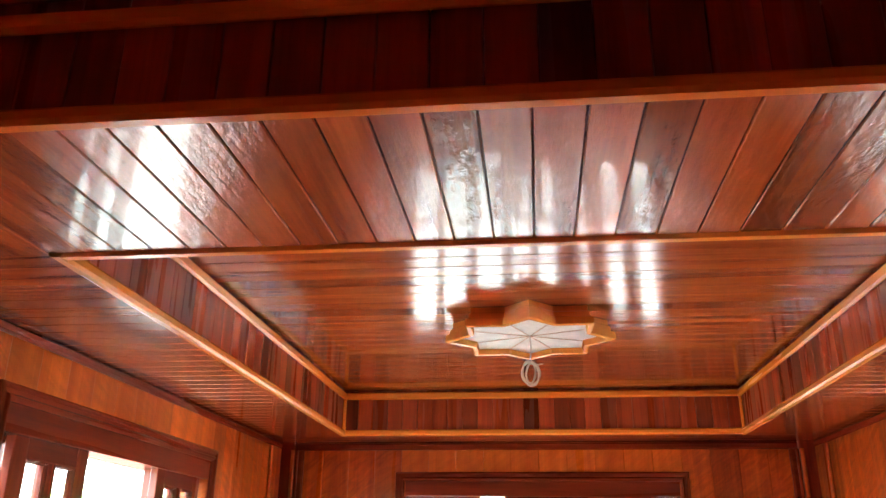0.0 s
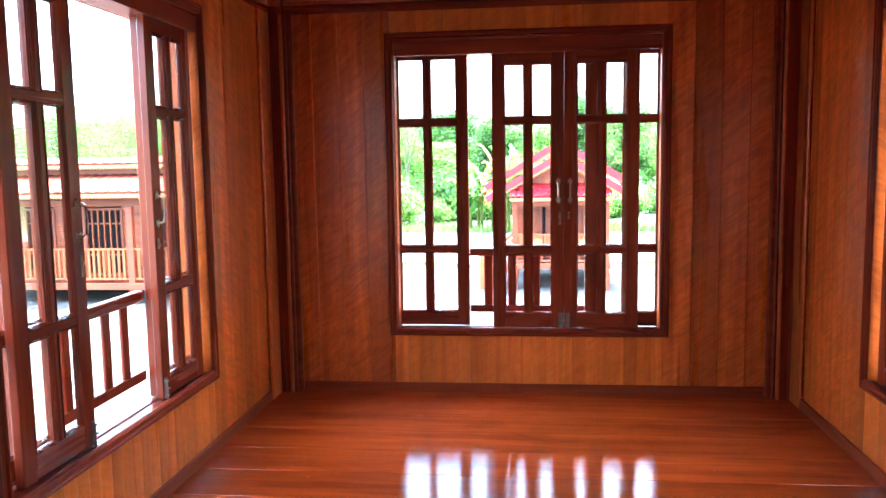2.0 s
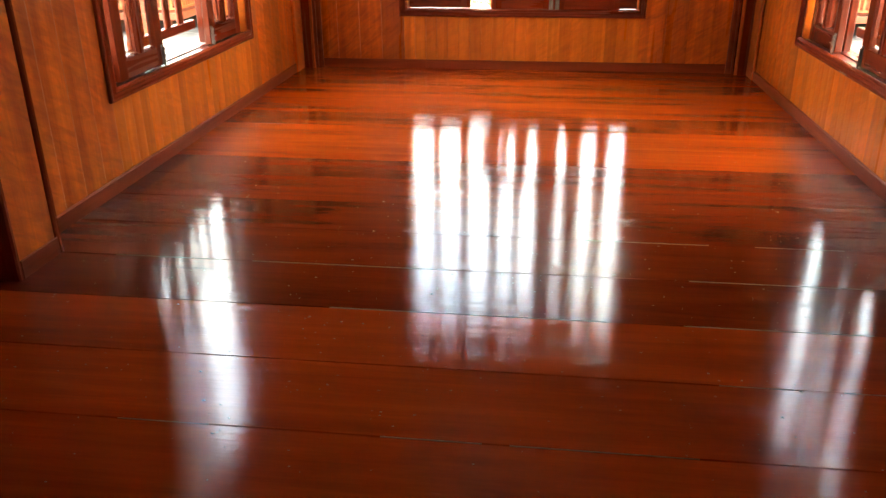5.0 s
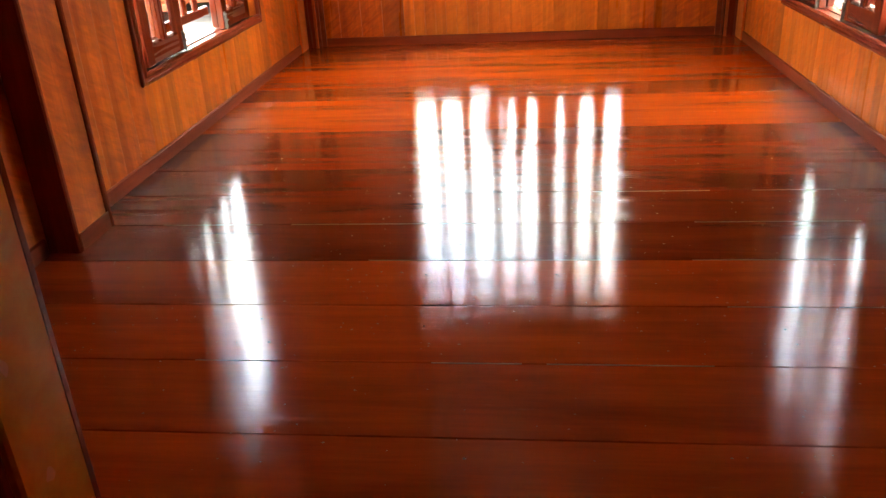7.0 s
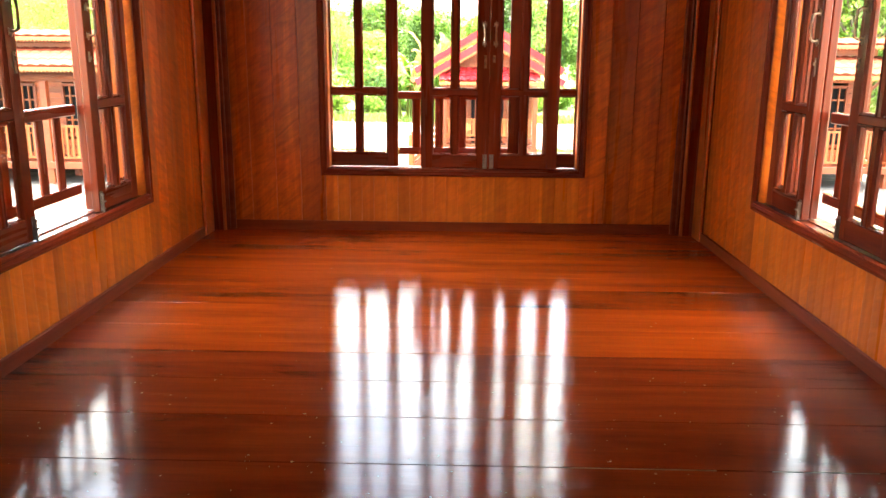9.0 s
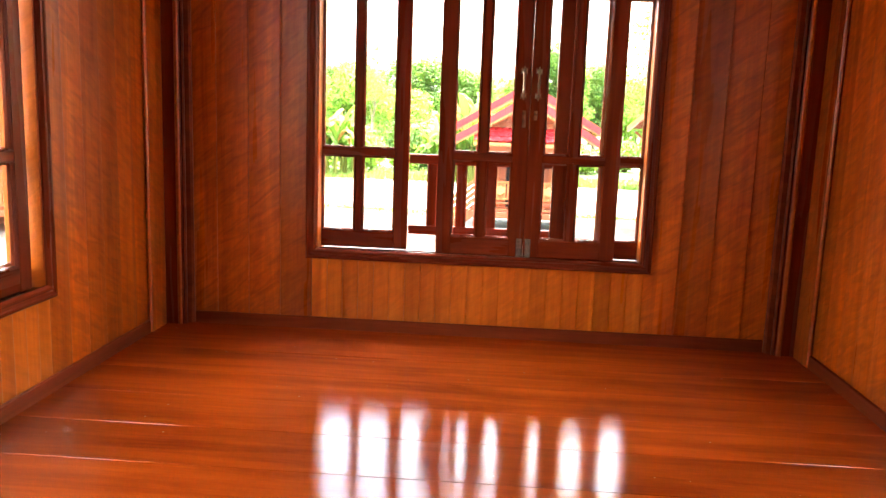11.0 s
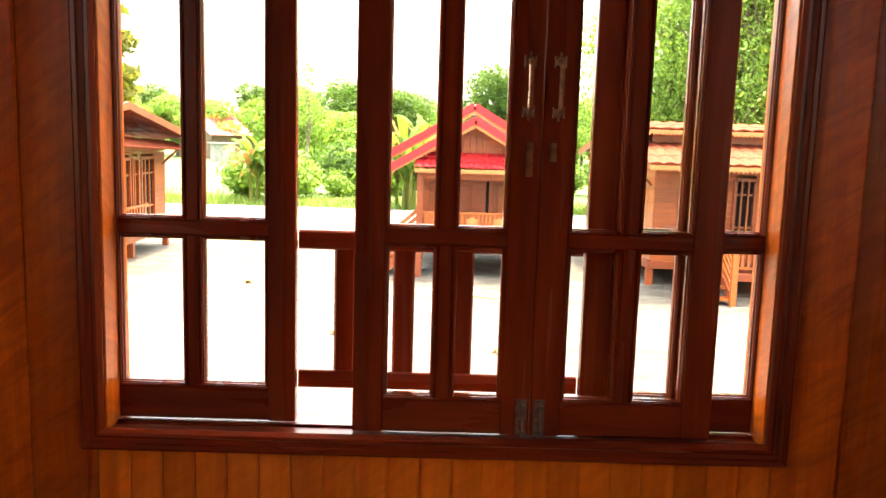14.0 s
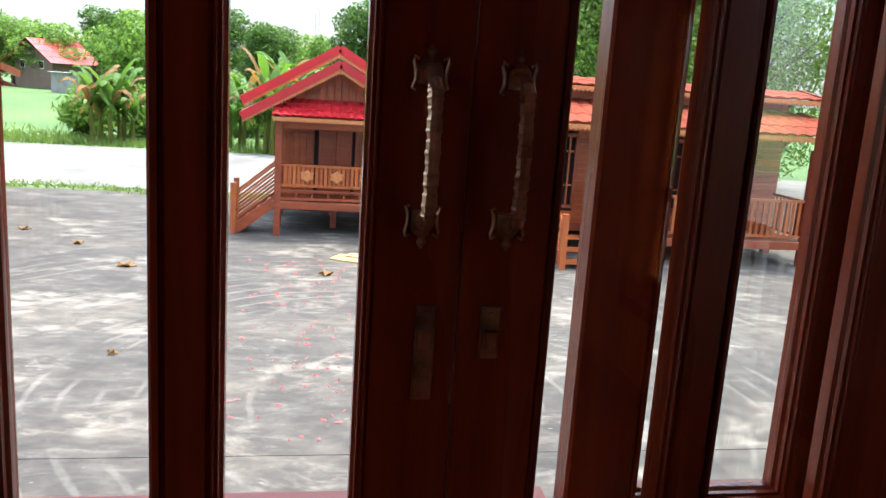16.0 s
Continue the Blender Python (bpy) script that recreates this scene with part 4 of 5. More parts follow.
    for x, top in ((-0.62, 0.16), (-0.28, 0.32), (0.06, 0.32), (0.42, 0.16)):
        loop_frame(b, [(0, 0.30), (0, 0.275), (0.025, 0.275), (0.025, 0.30)], x, x + 0.22, 2.80, 2.80 + top)
    part("panel_frame", b, REDWOOD, g)
    for s in (-1, 1):
        for y0, y1, up in ((-0.12, dep * 0.72, 0.0), (0.55, dep + 0.4, 0.32)):
            half = 1.90 if up == 0 else 1.95
            a, e = (s * half, y0, apex + up - slope * half), (s * half, y1, apex + up - slope * half)
            roof_plane(h, a, e, (0, y1, apex + up), (0, y0, apex + up), ROOF_RED, 16, 6, 0.025, 0.02)
            b = bmesh.new()
            beam(b, (s * (half + 0.02), y0 - 0.03, apex + up - slope * (half + 0.02) - 0.02), (0, y0 - 0.03, apex + up + 0.03), 0.05, 0.16)
            part("barge_board", b, ROOF_RED, h)
            lace(h, (s * half, y0 - 0.02, apex + up - slope * half - 0.08), (0, y0 - 0.02, apex + up - 0.07), 0.09)
    b = bmesh.new()
    beam(b, (0, -0.14, apex + 0.05), (0, dep * 0.72, apex + 0.05), 0.2, 0.06)
    part("ridge", b, ROOF_RED, h)


red_house()


def own_gable():
    """Red barge boards with a carved edge on the front gable of the house that holds the room."""
    g = thing("barge_boards", "red barge boards with carved orange edge on the house's own gable", "barge boards", pose(0, FAR + 0.83, 2.3))
    for s in (-1, 1):
        timber(g, "board", (s * 2.55, 0, 0.0), (0, 0, 1.5), 0.05, 0.2, ROOF_RED)
        lace(g, (s * 2.5, 0, -0.07), (0, 0, 1.40), 0.1, 0.08)


own_gable()


# ---- the longer brown-roofed houses ----
def long_house(m, w, dep, label, roof_low, roof_high, windows, rail_span, steps_at=None, gap=0.13, open_end=False):
    """Long front along x; local origin at the ground under the front wall's first corner."""
    h = thing("house", label, "house", m, "brown-roofed timber houses")
    zf, zw, porch = 0.55, 2.55, 1.25
    for x in np.linspace(0, w, 4):
        for y in (-porch, 0.1, dep / 2, dep):
            top = zw - 0.12 if y < 0 and rail_span[0] - 0.1 <= x <= rail_span[1] + 0.1 else zf
            if y < 0 and top == zf:
                continue
            timber(h, "post", (x, y, 0), (x, y, top), 0.15, 0.15, REDWOOD)
    b = bmesh.new()
    bar(b, -0.08, w + 0.08, -0.05, dep + 0.08, zf - 0.17, zf, 0, 0.01)
    bar(b, rail_span[0] - 0.08, rail_span[1] + 0.08, -porch - 0.1, -0.052, zf - 0.19, zf - 0.02, 0, 0.01)
    part("deck", b, REDWOOD, h)
    holes = [(a, e, lo, hi) for a, e, lo, hi in windows]
    siding(h, (0, 0), (w, 0), zf, zw, holes)
    side_hole = [(0.9, 2.1, zf + 0.35, zw - 0.12), (3.1, 4.0, zf + 0.35, zw - 0.12)]
    for p, q in (((w, 0), (w, dep)), ((w, dep), (0, dep)), ((0, dep), (0, 0))):
        glazed = open_end and p[0] == q[0] == w
        ends = [(0.25, 0.95), (1.15, 1.55), (1.7, 2.45), (2.6, 3.0), (3.2, 4.1)] if glazed else []
        siding(h, p, q, zf, zw, [(a, e, zf + 0.1, zw - 0.15) for a, e in ends] or (side_hole[:1] if p[0] == q[0] else ()))
        for a, e in ends:
            grille(h, p, q, a, e, zf + 0.1, zw - 0.15, 3 if e - a > 0.5 else 2)
        if glazed:
            railing(h, (w + 0.22, 1.1, 0), (w + 0.22, 3.05, 0), zf + 0.12, zf + 0.72, 0.17, 0.05)
            for y in (1.1, 3.05):
                timber(h, "rail_arm", (w, y, zf + 0.7), (w + 0.22, y, zf + 0.7), 0.05, 0.05, ORANGE)
                timber(h, "rail_arm", (w, y, zf + 0.14), (w + 0.22, y, zf + 0.14), 0.05, 0.05, ORANGE)
            roof_plane(h, (w + 0.6, -0.5, zw + 0.18), (w + 0.6, dep + 0.75, zw - 0.02), (w, dep + 0.75, zw + 0.22), (w, -0.5, zw + 0.42), ROOF_BROWN, 20, 2, 0.02, 0.015, "end_roof")
        elif p[0] == q[0]:
            a, e = (0.9, 2.1) if p[1] < q[1] else (0.9, 2.1)
            grille(h, p, q, a, e, zf + 0.35, zw - 0.12, 5)
    for a, e, lo, hi in windows:
        grille(h, (0, 0), (w, 0), a, e, lo, hi, max(3, int((e - a) / 0.16)))
    r0, r1 = rail_span
    railing(h, (r0, -porch, 0), (r1, -porch, 0), zf + 0.08, zf + 0.82, gap, 0.06)
    railing(h, (r1, -porch, 0), (r1, -0.05, 0), zf + 0.08, zf + 0.82, gap, 0.06)
    railing(h, (r0, -porch, 0), (r0, -0.05, 0), zf + 0.08, zf + 0.82, gap, 0.06)
    if steps_at is not None:
        stair(h, (steps_at, -porch - 0.85, 0), (steps_at, -porch + 0.02, zf), 0.9, (1, 0, 0), 3)
    # porch roof, clerestory band and main roof
    roof_plane(h, (-0.6, -porch - 0.45, roof_low), (w + 0.6, -porch - 0.45, roof_low), (w + 0.5, 0.1, roof_low + 0.42), (-0.5, 0.1, roof_low + 0.42), ROOF_BROWN, int(w * 4.5), 3, 0.03, 0.02, "porch_roof")
    lace(h, (-0.6, -porch - 0.46, roof_low + 0.01), (w + 0.6, -porch - 0.46, roof_low + 0.01), 0.12, 0.09)
    siding(h, (-0.1, 0.12), (w + 0.1, 0.12), zw + 0.02, roof_high - 0.05, (), 0.15)
    for p, q in (((w, 0.12), (w, dep)), ((0, dep), (0, 0.12))):
        siding(h, p, q, zw + 0.01, roof_high - 0.55)
    roof_plane(h, (-0.7, -0.35, roof_high), (w + 0.7, -0.35, roof_high), (w + 0.7, 0.7, roof_high + 0.16), (-0.7, 0.7, roof_high + 0.16), ROOF_BROWN, int(w * 4), 2, 0.025, 0.015)
    roof_plane(h, (-0.7, dep + 0.7, roof_high - 0.60), (w + 0.7, dep + 0.7, roof_high - 0.60), (w + 0.7, 0.7, roof_high + 0.16), (-0.7, 0.7, roof_high + 0.16), ROOF_BROWN, int(w * 4), 4, 0.025, 0.015)
    lace(h, (-0.7, -0.36, roof_high + 0.01), (w + 0.7, -0.36, roof_high + 0.01), 0.12, 0.09)
    for x in (-0.7, w + 0.7):
        timber(h, "barge_board", (x, -0.36, roof_high), (x, 0.7, roof_high + 0.17), 0.05, 0.16, REDWOOD)
        timber(h, "barge_board", (x, dep + 0.7, roof_high - 0.60), (x, 0.7, roof_high + 0.17), 0.05, 0.16, REDWOOD)
    for x, s in ((0, -1), (w, 1)):
        for y in (0.3, dep - 0.2):
            timber(h, "bracket", (x, y, zw - 0.35), (x + s * 0.6, y, zw + 0.22), 0.05, 0.06, REDWOOD)
    return h


ZL = 0.55
long_house(pose(-14.6, 20.6, GROUND), 7.15, 5.0, "stilted orange-brown timber house with brown roof and long porch", 2.75, 3.45,
           [(1.2, 2.0, ZL + 0.1, 2.3), (2.9, 3.9, ZL + 0.02, 2.3), (4.6, 5.5, ZL + 0.5, 2.3)], (0.2, 5.6), None, open_end=True)
long_house(pose(4.75, 21.3, GROUND), 5.7, 5.2, "stilted reddish timber house with brown porch roof and stair", 2.70, 3.42,
           [(0.55, 1.0, ZL + 0.35, 2.4), (1.75, 2.2, ZL + 0.35, 2.4), (3.0, 3.6, ZL + 0.35, 2.4), (4.3, 5.1, ZL + 0.35, 2.4)], (1.3, 5.65), 0.2)


def far_house(x, y, s, red, label):
    h = thing("house", label, "house", pose(x, y, GROUND, 0, 0, -38))
    w, d, e, a = 4.0 * s, 6.0 * s, 4.2 * s, 6.4 * s
    b = bmesh.new()
    v = [b.verts.new(c) for c in ((-w, 0, 0), (w, 0, 0), (w, 0, e), (0, 0, a), (-w, 0, e))]
    u = [b.verts.new(c) for c in ((-w, d, 0), (w, d, 0), (w, d, e), (0, d, a), (-w, d, e))]
    b.faces.new(v)
    b.faces.new(u[::-1])
    for k in range(5):
        b.faces.new((v[k], v[(k + 1) % 5], u[(k + 1) % 5], u[k]))
    part("wall", b, RENDERED, h)
    for q in (-1, 1):
        roof_plane(h, (q * (w + 0.9), -0.8, e - 0.6), (q * (w + 0.9), d + 0.8, e - 0.6), (0, d + 0.8, a + 0.15), (0, -0.8, a + 0.15), red, 12, 4, 0.03, 0.03)
    for q in (-0.55, 0.45):
        b = bmesh.new()
        bar(b, q * w - 0.5 * s, q * w + 0.5 * s, -0.06, -0.02, 2.6 * s, 3.7 * s, 2, 0.01)
        wi = part("window", b, WHITE, h)
        for z in (0, 1):
            b = bmesh.new()
            bar(b, q * w - 0.42 * s + z * 0.44 * s, q * w - 0.02 * s + z * 0.44 * s, -0.09, -0.06, 2.7 * s, 3.6 * s, 2, 0.01)
            part("pane", b, UNLIT_BLACK, wi)


far_house(-28.6, 99, 0.78, ROOF_RED, "distant gabled house with red sheet roof")
far_house(-28.8, 114, 0.98, ROOF_GREY, "distant gabled house with grey sheet roof")


def shed():
    """A small tin shed on the field."""
    h = thing("shed", "small grey tin shed standing on the grass", "shed", pose(-23.0, 90, GROUND - 0.03, 0, 0, -20))
    b = bmesh.new()
    k = -1.0
    while k < 1.0:
        bar(b, k, k + 0.19, -0.8, 0.8, 0.0, 1.9, 2, 0.02)
        k += 0.2
    part("wall", b, ROOF_GREY, h)
    b = bmesh.new()
    bar(b, -1.2, 1.2, -1.0, 1.0, 1.9, 2.0, 0, 0.02)
    part("roof", b, ROOF_GREY, h)


shed()


# ---- plants ----
def leaf_cloud(name, material, centres, radii, count, size, parent, seed, droop=0.0, flat=0.8):
    """Many small leaves thrown round clump centres; denser towards each clump's skin."""
    g = np.random.default_rng(seed)
    centres, radii = np.array(centres, float), np.array(radii, float)
    pick = g.choice(len(centres), count, p=radii ** 2 / (radii ** 2).sum())
    d = g.normal(size=(count, 3))
    d /= np.linalg.norm(d, axis=1)[:, None]
    r = radii[pick] * g.uniform(0.35, 1.08, count) ** 0.6
    p = centres[pick] + d * r[:, None] * np.array((1, 1, flat))
    a = d + g.normal(scale=0.7, size=(count, 3))
    a /= np.linalg.norm(a, axis=1)[:, None]
    t = np.cross(a, g.normal(size=(count, 3)))
    t /= np.linalg.norm(t, axis=1)[:, None]
    u = np.cross(a, t)
    s = size * g.uniform(0.6, 1.4, count)[:, None]
    t[:, 2] -= droop
    v = np.stack([p - t * s, p + u * s * 0.45, p + t * s, p - u * s * 0.45], 1).reshape(-1, 3)
    me = bpy.data.meshes.new(name)
    me.from_pydata(v.tolist(), [], np.arange(count * 4).reshape(-1, 4).tolist())
    me.materials.append(material)
    ob = new(name, me)
    ob.parent = parent
    return ob


def tree(label, height, spread, material, leaves, size, seed, m, trunk=0.35, bare=0.3, clumps=16, group="trees beyond the yard", flat=0.8):
    rng = random.Random(seed)
    t = thing("tree", label, "tree", m, group)
    b = bmesh.new()
    bend = [(rng.uniform(-0.15, 0.15) * k, rng.uniform(-0.15, 0.15) * k, height * 0.85 * k / 6) for k in range(7)]
    tube(b, bend, [trunk * (1.25 - 0.17 * k) * 0.5 for k in range(7)], 8)
    cs, rs = [], []
    for i in range(clumps):
        f = bare + (1 - bare) * (i + rng.random()) / clumps
        ang = i * 2.4 + rng.uniform(-0.4, 0.4)
        rad = spread * (1.0 - 0.75 * abs(f - 0.55 - bare * 0.2) * 1.6) * rng.uniform(0.35, 0.85)
        c = (rad * cos(ang), rad * sin(ang), height * f)
        k = min(5, max(1, int(f * 5)))
        st = bend[k]
        tube(b, [st, ((st[0] + c[0]) / 2, (st[1] + c[1]) / 2, (st[2] + c[2]) / 2 + 0.1), c], [trunk * 0.2, trunk * 0.12, trunk * 0.04], 5)
        cs.append(c)
        rs.append(spread * rng.uniform(0.3, 0.52))
    part("trunk", b, BARK, t)
    leaf_cloud("crown", material, cs, rs, leaves, size, t, seed, 0.2, flat)
    return t


def bush(label, r, height, material, leaves, size, seed, m, group="bushes beyond the drive"):
    rng = random.Random(seed)
    t = thing("bush", label, "bush", m, group)
    b = bmesh.new()
    cs, rs = [], []
    for i in range(9):
        ang = i * 2.4
        c = (r * 0.7 * cos(ang) * rng.random(), r * 0.7 * sin(ang) * rng.random(), height * rng.uniform(0.25, 0.8))
        tube(b, [(0, 0, -0.05), (c[0] * 0.5, c[1] * 0.5, c[2] * 0.6), c], [0.05, 0.03, 0.01], 5)
        cs.append(c)
        rs.append(r * rng.uniform(0.35, 0.6))
    part("stem", b, BARK, t)
    leaf_cloud("foliage", material, cs, rs, leaves, size, t, seed, 0.1, 0.9)
    return t


def banana(seed, height, m, flowers=False):
    rng = random.Random(seed)
    t = thing("banana_plant", "clump of banana plants with long arching ragged leaves", "plant", m, "banana plants beyond the drive")
    for s in range(4):
        ox, oy = rng.uniform(-0.6, 0.6), rng.uniform(-0.6, 0.6)
        hh = height * rng.uniform(0.3, 0.55)
        b = bmesh.new()
        tube(b, [(ox, oy, -0.05), (ox, oy, hh * 0.5), (ox * 1.1, oy * 1.1, hh)], [0.10, 0.08, 0.045], 8)
        part("stem", b, LEAF_YELLOW, t)
        for k in range(9):
            a = k * 0.9 + rng.uniform(-0.3, 0.3)
            L, wd = height * rng.uniform(0.45, 0.7), rng.uniform(0.17, 0.27)
            lift = rng.uniform(0.8, 1.9)
            b = bmesh.new()
            rows = []
            for i in range(13):
                f = i / 12
                r = L * f * 0.55
                z = hh + L * (lift * f - 0.95 * f * f)
                c = Vector((ox * 1.1 + r * cos(a), oy * 1.1 + r * sin(a), z))
                side = Vector((-sin(a), cos(a), 0)) * wd * sin(pi * min(1, f * 0.92 + 0.06)) ** 0.6 * rng.uniform(0.45, 1.15)
                rows.append([b.verts.new(c - side - Vector((0, 0, 0.08))), b.verts.new(c), b.verts.new(c + side - Vector((0, 0, 0.08)))])
            for p, q in zip(rows, rows[1:]):
                b.faces.new((p[0], p[1], q[1], q[0]))
                b.faces.new((p[1], p[2], q[2], q[1]))
            part("leaf", b, DRY if rng.random() < 0.18 else BANANA, t)
    return t


def plants():
    G = GROUND - 0.03
    wide = tree("broad green tree with dense leafy crown", 6.2, 3.2, LEAF, 8000, 0.16, 3, pose(-11.5, 66, G))
    tall = tree("tall dark green tree with uneven crown", 8.0, 3.0, LEAF_DARK, 9000, 0.16, 5, pose(4.5, 68, G))
    low = bush("dense green roadside bush", 1.7, 2.2, LEAF, 2600, 0.13, 8, pose(-9.5, 43, G))
    low2 = bush("dark green rounded bush", 2.2, 3.0, LEAF_DARK, 3200, 0.15, 9, pose(-5.2, 47, G))
    rng = random.Random(4)
    spots = [(-44, 66, 1.2), (-30, 58, 1.0), (-34, 90, 1.1), (-14, 84, 1.0), (-8, 70, 0.9), (-3, 74, 0.9), (1, 80, 0.95), (8, 70, 0.9), (12, 74, 1.0), (-52, 60, 1.3), (-62, 68, 1.4), (-42, 84, 1.2), (22, 76, 1.4), (34, 70, 1.4)]
    for i, (x, y, s) in enumerate(spots):
        src = (wide, tall)[i % 2]
        copy_thing(src, pose(x, y, G, 0, 0, i * 67) @ Matrix.Diagonal((s, s, s * rng.uniform(0.8, 1.05), 1)))
    for i in range(20):
        s = rng.uniform(0.95, 1.25)
        copy_thing((wide, tall)[rng.random() < 0.35], pose(-66 + i * 5.6 + rng.uniform(-1.5, 1.5), 98 + rng.uniform(0, 16), G, 0, 0, i * 83) @ Matrix.Diagonal((s * 1.3, s * 1.3, s * 0.9, 1)))
    for i in range(34):
        src = (low, low2)[rng.random() < 0.45]
        s = rng.uniform(0.6, 1.1)
        bx, by = -34 + i * 1.35 + rng.uniform(-0.6, 0.6), 44 + rng.uniform(0, 9)
        if -0.37 < bx / (by - 4.5) < -0.19:
            by, s = by + 38, s * 0.9
        copy_thing(src, pose(bx, by, G, 0, 0, i * 51) @ Matrix.Diagonal((s, s, s, 1)))
    # the dense high trees beside the reddish house
    big = tree("very tall dense bright green tree over the houses", 11.5, 4.2, LEAF, 42000, 0.082, 21, pose(11.0, 33, G), 0.5, 0.12, 30, "high trees over the houses", 0.9)
    for x, y, s, r in ((14.5, 30.5, 0.95, 80), (12.4, 36, 1.15, 250), (24, 29, 1.0, 300), (16.5, 38, 1.25, 140), (9.6, 39, 1.0, 30), (29, 33, 1.1, 60)):
        copy_thing(big, pose(x, y, G, 0, 0, r) @ Matrix.Diagonal((s, s, s, 1)))
    for x, y, s, r in ((-24, 40, 0.55, 20), (-31, 38, 0.6, 170), (-17.5, 36, 0.5, 100), (-38, 33, 0.7, 200), (-20.5, 48, 0.6, 250)):
        copy_thing(big, pose(x, y, G, 0, 0, r) @ Matrix.Diagonal((s * 1.25, s * 1.25, s, 1)))
    tree("slender tree with sparse large yellow-green leaves", 9.5, 1.5, LEAF_YELLOW, 900, 0.3, 31, pose(-15.2, 40.5, G), 0.28, 0.35, 14, "slender trees", 0.7)
    tree("thin tree with feathery pale crown", 8.2, 1.3, LEAF, 900, 0.11, 33, pose(-9.6, 62, G), 0.2, 0.45, 12, "slender trees", 0.9)
    copy_thing(bpy.data.objects["tree.%03d" % (len([o for o in bpy.data.objects if o.name.startswith("tree")]) - 1)], pose(4.6, 50, G, 0, 0, 90) @ Matrix.Diagonal((0.75, 0.75, 0.75, 1)))
    for i, (x, y, s) in enumerate(((-8.2, 40.0, 3.6), (-7.2, 41.2, 3.2), (-1.6, 38.9, 3.8), (-0.4, 40.2, 4.2), (-2.6, 41.0, 3.5))):
        banana(40 + i, s, pose(x, y, G, 0, 0, i * 50))
    # grass in tufts along the edges of the drive
    g = np.random.default_rng(12)
    n = 20000
    x = g.uniform(-32, 14, n)
    y = np.where(g.random(n) < 0.7, 38.6 + np.abs(g.normal(0, 3.0, n)), 27.1 + g.normal(0, 0.32, n) + 0.5 * np.sin(x * 0.7))
    hgt = np.where(y > 38, g.uniform(0.08, 0.34, n), g.uniform(0.04, 0.16, n))
    a = g.uniform(0, 2 * pi, n)
    w = 0.03
    p0 = np.stack([x - w * np.cos(a), y - w * np.sin(a), np.full(n, G)], 1)
    p1 = np.stack([x + w * np.cos(a), y + w * np.sin(a), np.full(n, G)], 1)
    p2 = np.stack([x + g.normal(0, 0.12, n), y + g.normal(0, 0.12, n), G + hgt], 1)
    me = bpy.data.meshes.new("grass")
    me.from_pydata(np.stack([p0, p1, p2], 1).reshape(-1, 3).tolist(), [], np.arange(n * 3).reshape(-1, 3).tolist())
    me.materials.append(GRASS)
    tagged(new("grass", me), "rough green grass along the edge of the drive", "grass", "", "stuff")


plants()


def litter():
    """Fallen leaves and a flattened sheet of card on the yard."""
    for i, (x, y, s) in enumerate(((-2.74, 18.55, 0.11), (0.53, 18.28, 0.10), (-3.9, 20.2, 0.09), (-5.2, 21.4, 0.1), (0.9, 15.1, 0.045), (-1.6, 16.0, 0.05), (-4.8, 19.0, 0.09), (2.2, 13.0, 0.04), (-2.0, 14.2, 0.04))):
        b = bmesh.new()
        top = [b.verts.new((s * (1.6 if k % 2 == 0 else 0.8) * cos(pi * k / 5), s * (1.2 if k % 2 == 0 else 0.7) * sin(pi * k / 5), 0.02 + 0.03 * (k % 3))) for k in range(10)]
        f = b.faces.new(top)
        r = bmesh.ops.extrude_face_region(b, geom=[f])
        bmesh.ops.translate(b, vec=(0, 0, -0.012), verts=[v for v in r["geom"] if isinstance(v, bmesh.types.BMVert)])
        o = solid("fallen_leaf", b, DRY, "curled dry brown leaf lying on the concrete", "leaf", "", "fallen leaves")
        o.matrix_world = pose(x, y, GROUND - 0.002, 0, 0, i * 47)
    b = bmesh.new()
    bar(b, -0.24, 0.24, -0.32, 0.32, 0.0, 0.03, 2, 0.01)
    bar(b, 0.05, 0.34, -0.2, 0.14, 0.031, 0.055, 1, 0.01)
    o = solid("cardboard", b, plain("tan_card", (0.40, 0.26, 0.11), 0.8), "flattened tan cardboard sheet lying in the yard", "cardboard")
    o.matrix_world = pose(1.0, 19.5, GROUND + 0.001, 0, 0, 62)
    rng, b = random.Random(15), bmesh.new()
    for i in range(150):
        x, y, r = rng.gauss(0.35, 0.55), rng.uniform(11.8, 19.5), rng.uniform(0.012, 0.035)
        a = rng.uniform(0, pi)
        v = [b.verts.new((x + r * (1.5 if k % 2 else 0.7) * cos(a + k * pi / 2), y + r * (1.5 if k % 2 else 0.7) * sin(a + k * pi / 2), GROUND + 0.002 + rng.uniform(0, 0.012))) for k in range(4)]
        top = b.verts.new((x, y, GROUND + 0.02))
        for k in range(4):
            b.faces.new((v[k], v[(k + 1) % 4], top))
        b.faces.new(v)
    solid("petals", b, plain("faded_red_petals", (0.45, 0.06, 0.06), 0.7), "faded red petals scattered over the yard", "petals", "stuff")


litter()
b = bmesh.new()
for z in range(14):
    for s in range(3):
        a, c = 2 * pi * s / 3, 2 * pi * (s + 1) / 3
        r = 0.35
        beam(b, (r * cos(a), r * sin(a), z * 2.0), (r * cos(a), r * sin(a), z * 2.0 + 2.0), 0.07, 0.07)
        beam(b, (r * cos(a), r * sin(a), z * 2.0), (r * cos(c), r * sin(c), z * 2.0 + 2.0), 0.04, 0.04)
mast = solid("radio_mast", b, plain("mast_steel", (0.5, 0.4, 0.38), 0.5, 0.3), "thin lattice radio mast on the skyline", "mast")
mast.matrix_world = pose(1.2, 118, GROUND - 0.04)


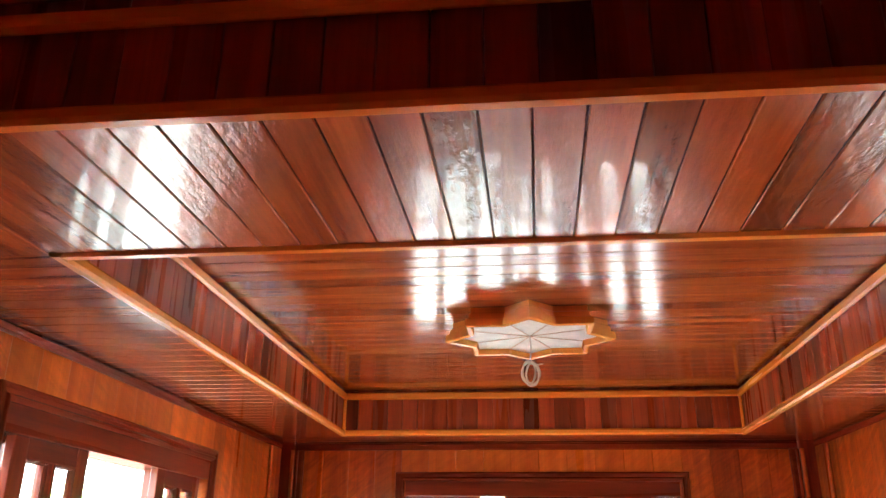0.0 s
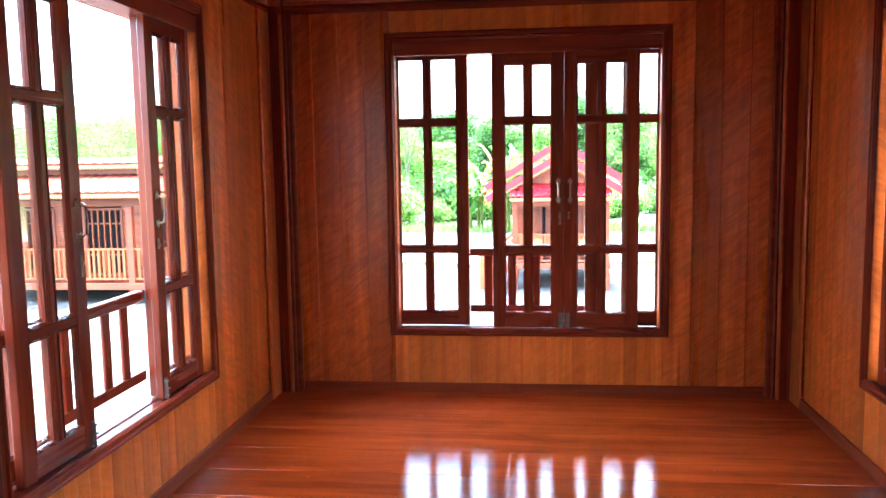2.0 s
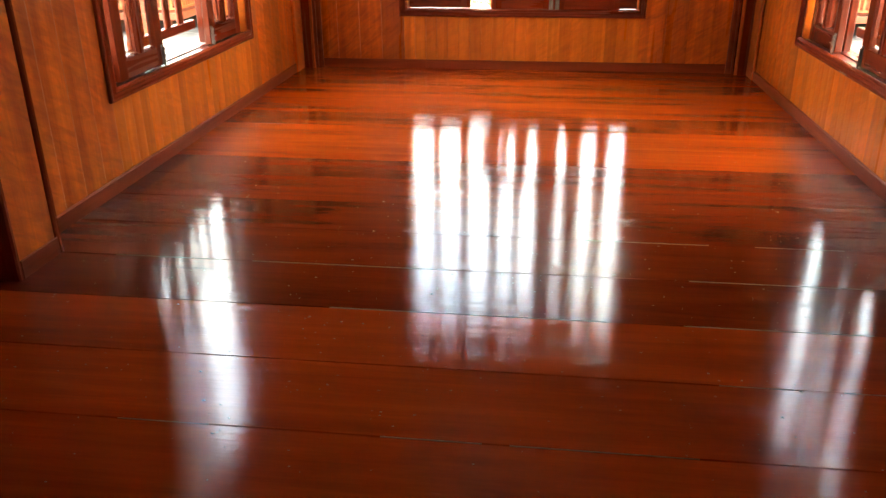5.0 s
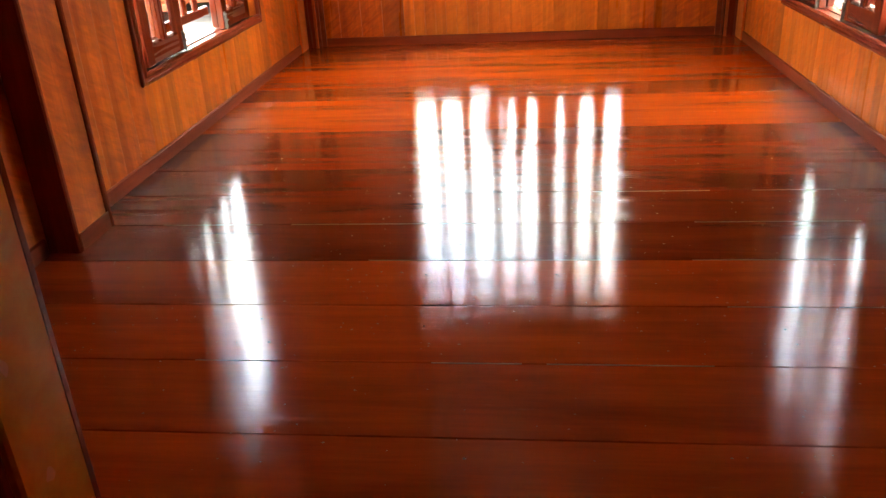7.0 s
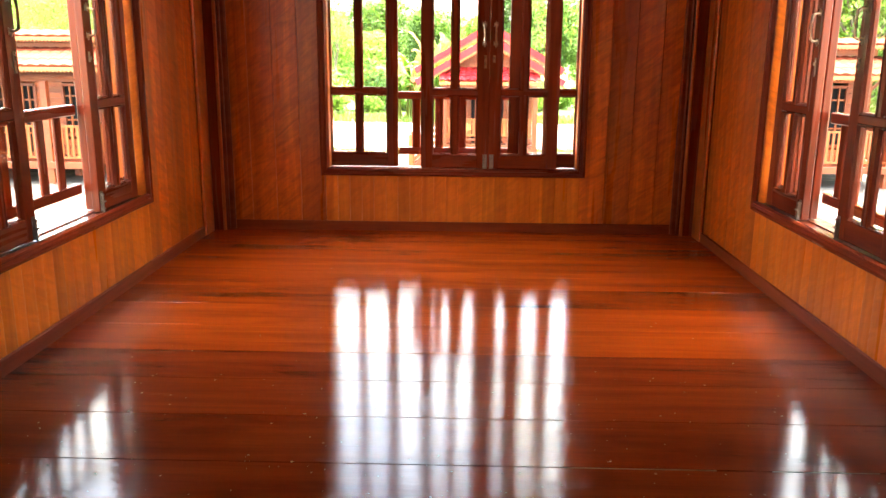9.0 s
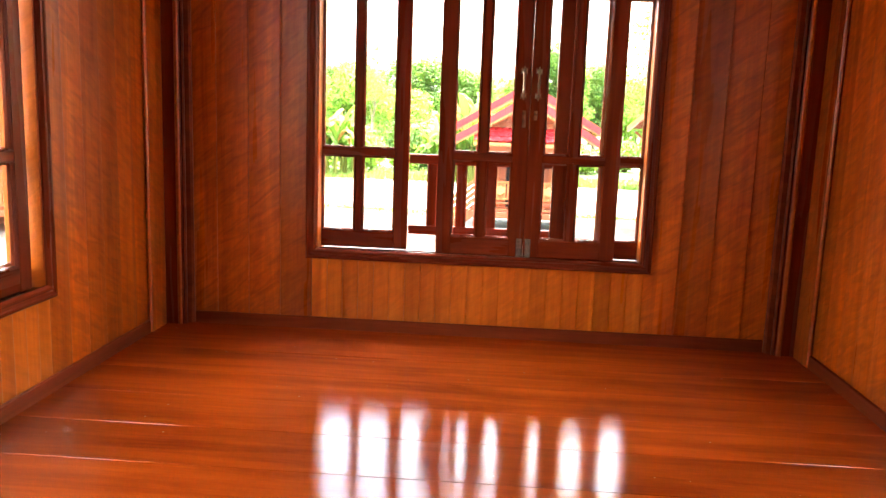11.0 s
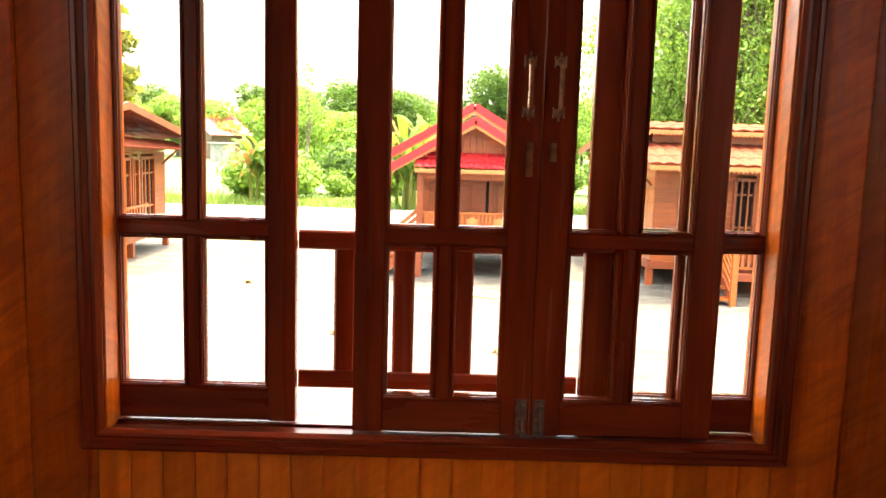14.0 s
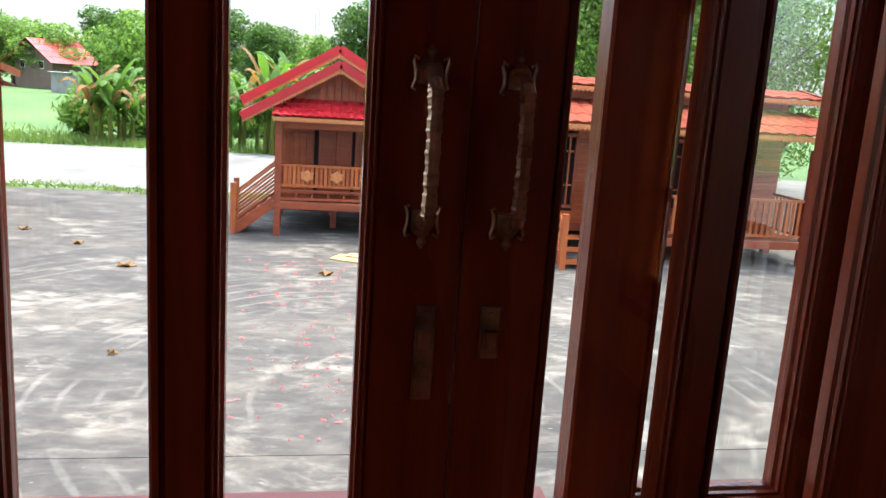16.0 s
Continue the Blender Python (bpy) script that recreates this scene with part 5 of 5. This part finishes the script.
# ---- boards of the walls and floor ----
def wall_boards():
    def upright(parent, along, at, sign, a, b, z0, z1, material):
        """One board; along: 0 for a wall that runs in x, 1 for one in y."""
        key = (along, round(b - a, 4), round(z0, 3), round(z1, 3), material.name, sign)
        if key not in shared:
            m = bmesh.new()
            w = (b - a) / 2 - 0.0002
            prof = [(-w, 0.0115), (-w, 0.0108), (-w + 0.004, 0.0102), (-w * 0.3, 0.0052), (w * 0.5, 0.0012), (w - 0.006, 0.0), (w, 0.0028), (w, 0.0115)]
            rings = []
            for z in (z0, z1):
                rings.append([m.verts.new((u, v, z) if along == 0 else (sign * v, u, z)) for u, v in prof])
            for k in range(8):
                m.faces.new((rings[0][k], rings[0][(k + 1) % 8], rings[1][(k + 1) % 8], rings[1][k]))
            m.faces.new(rings[0])
            m.faces.new(rings[1][::-1])
            shared[key] = mesh_of("board", m, material)
        o = part("board", shared[key], None, parent)
        o.location = ((a + b) / 2, at, 0) if along == 0 else (at, (a + b) / 2, 0)

    def span(parent, along, at, sign, a, b, w, z0, z1, material):
        n = max(1, round((b - a) / w))
        for i in range(n):
            upright(parent, along, at, sign, a + (b - a) * i / n, a + (b - a) * (i + 1) / n, z0, z1, material)

    shared = {}
    top = SOFFIT
    for a, e in ((-1.525, -W_HALF + 0.03), (W_HALF - 0.03, 1.525)):
        span(wall_north, 0, FAR, 1, a, e, 0.163, 0.0, top, WALL_DEEP)
    span(wall_north, 0, FAR, 1, -W_HALF + 0.03, W_HALF - 0.03, 0.083, 0.0, W_LOW + 0.02, WALL_PALE)
    span(wall_north, 0, FAR, 1, -W_HALF + 0.03, W_HALF - 0.03, 0.163, W_HIGH - 0.02, top, WALL_PALE)
    for s, wall in ((-1, wall_west), (1, wall_east)):
        y0, y1 = SIDE_Y - W_HALF + 0.03, SIDE_Y + W_HALF - 0.03
        span(wall, 1, s * WX, s, NEAR, 1.735, 0.163, 0.0, top, WALL)
        span(wall, 1, s * WX, s, 1.93, y0, 0.155, 0.0, top, WALL)
        span(wall, 1, s * WX, s, y1, FAR - 0.06, 0.155, 0.0, top, WALL)
        span(wall, 1, s * WX, s, y0, y1, 0.083, 0.0, W_LOW + 0.02, WALL_PALE)
        span(wall, 1, s * WX, s, y0, y1, 0.163, W_HIGH - 0.02, top, WALL_PALE)


wall_boards()


def floor_planks():
    b = bmesh.new()
    bar(b, -WX - 0.15, WX + 0.15, NEAR - 2.6, FAR + 0.15, -0.12, FLOOR - 0.03, 2, 0)
    floor = solid("floor", b, DARK, "glossy varnished red-brown floor of wide timber planks", "floor", "structure")
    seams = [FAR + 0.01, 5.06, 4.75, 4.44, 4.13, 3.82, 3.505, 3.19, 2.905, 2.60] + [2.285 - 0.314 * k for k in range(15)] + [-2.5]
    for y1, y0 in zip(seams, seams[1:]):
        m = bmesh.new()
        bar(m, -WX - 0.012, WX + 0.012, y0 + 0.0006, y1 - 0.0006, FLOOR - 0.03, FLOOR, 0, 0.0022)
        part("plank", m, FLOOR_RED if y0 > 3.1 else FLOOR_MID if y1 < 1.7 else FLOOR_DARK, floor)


floor_planks()


def floor_dust():
    """Dust caught in the seams and flecks of dried varnish on the planks."""
    rng = random.Random(5)
    b = bmesh.new()
    for y in (2.285, 1.971, 1.657, 1.343, 1.029):
        x = -1.3
        while x < 1.3:
            k = rng.uniform(0.05, 0.5)
            if rng.random() < 0.3:
                w = rng.uniform(0.0004, 0.0012)
                bar(b, x, min(x + k, 1.4), y - w, y + w, FLOOR - 0.001, FLOOR + 0.0007, 0, 0)
            x += k
    for i in range(620):
        x, y, r = rng.uniform(-1.35, 1.35), rng.gauss(1.75, 0.75), rng.uniform(0.0012, 0.0036) * (1.8 if rng.random() < 0.08 else 1)
        if y < 0.1 or y > 5.3:
            continue
        a = rng.uniform(0, pi)
        f = [b.verts.new((x + r * rng.uniform(0.6, 1.6) * cos(a + k * pi / 2), y + r * rng.uniform(0.4, 1.0) * sin(a + k * pi / 2), FLOOR + 0.0006)) for k in range(4)]
        top = b.verts.new((x, y, FLOOR + 0.0006 + r * 0.5))
        for k in range(4):
            b.faces.new((f[k], f[(k + 1) % 4], top))
    solid("dust", b, plain("dried_dust", (0.36, 0.27, 0.2), 0.7), "pale dust in the floor seams and dried flecks", "dust", "stuff")


floor_dust()
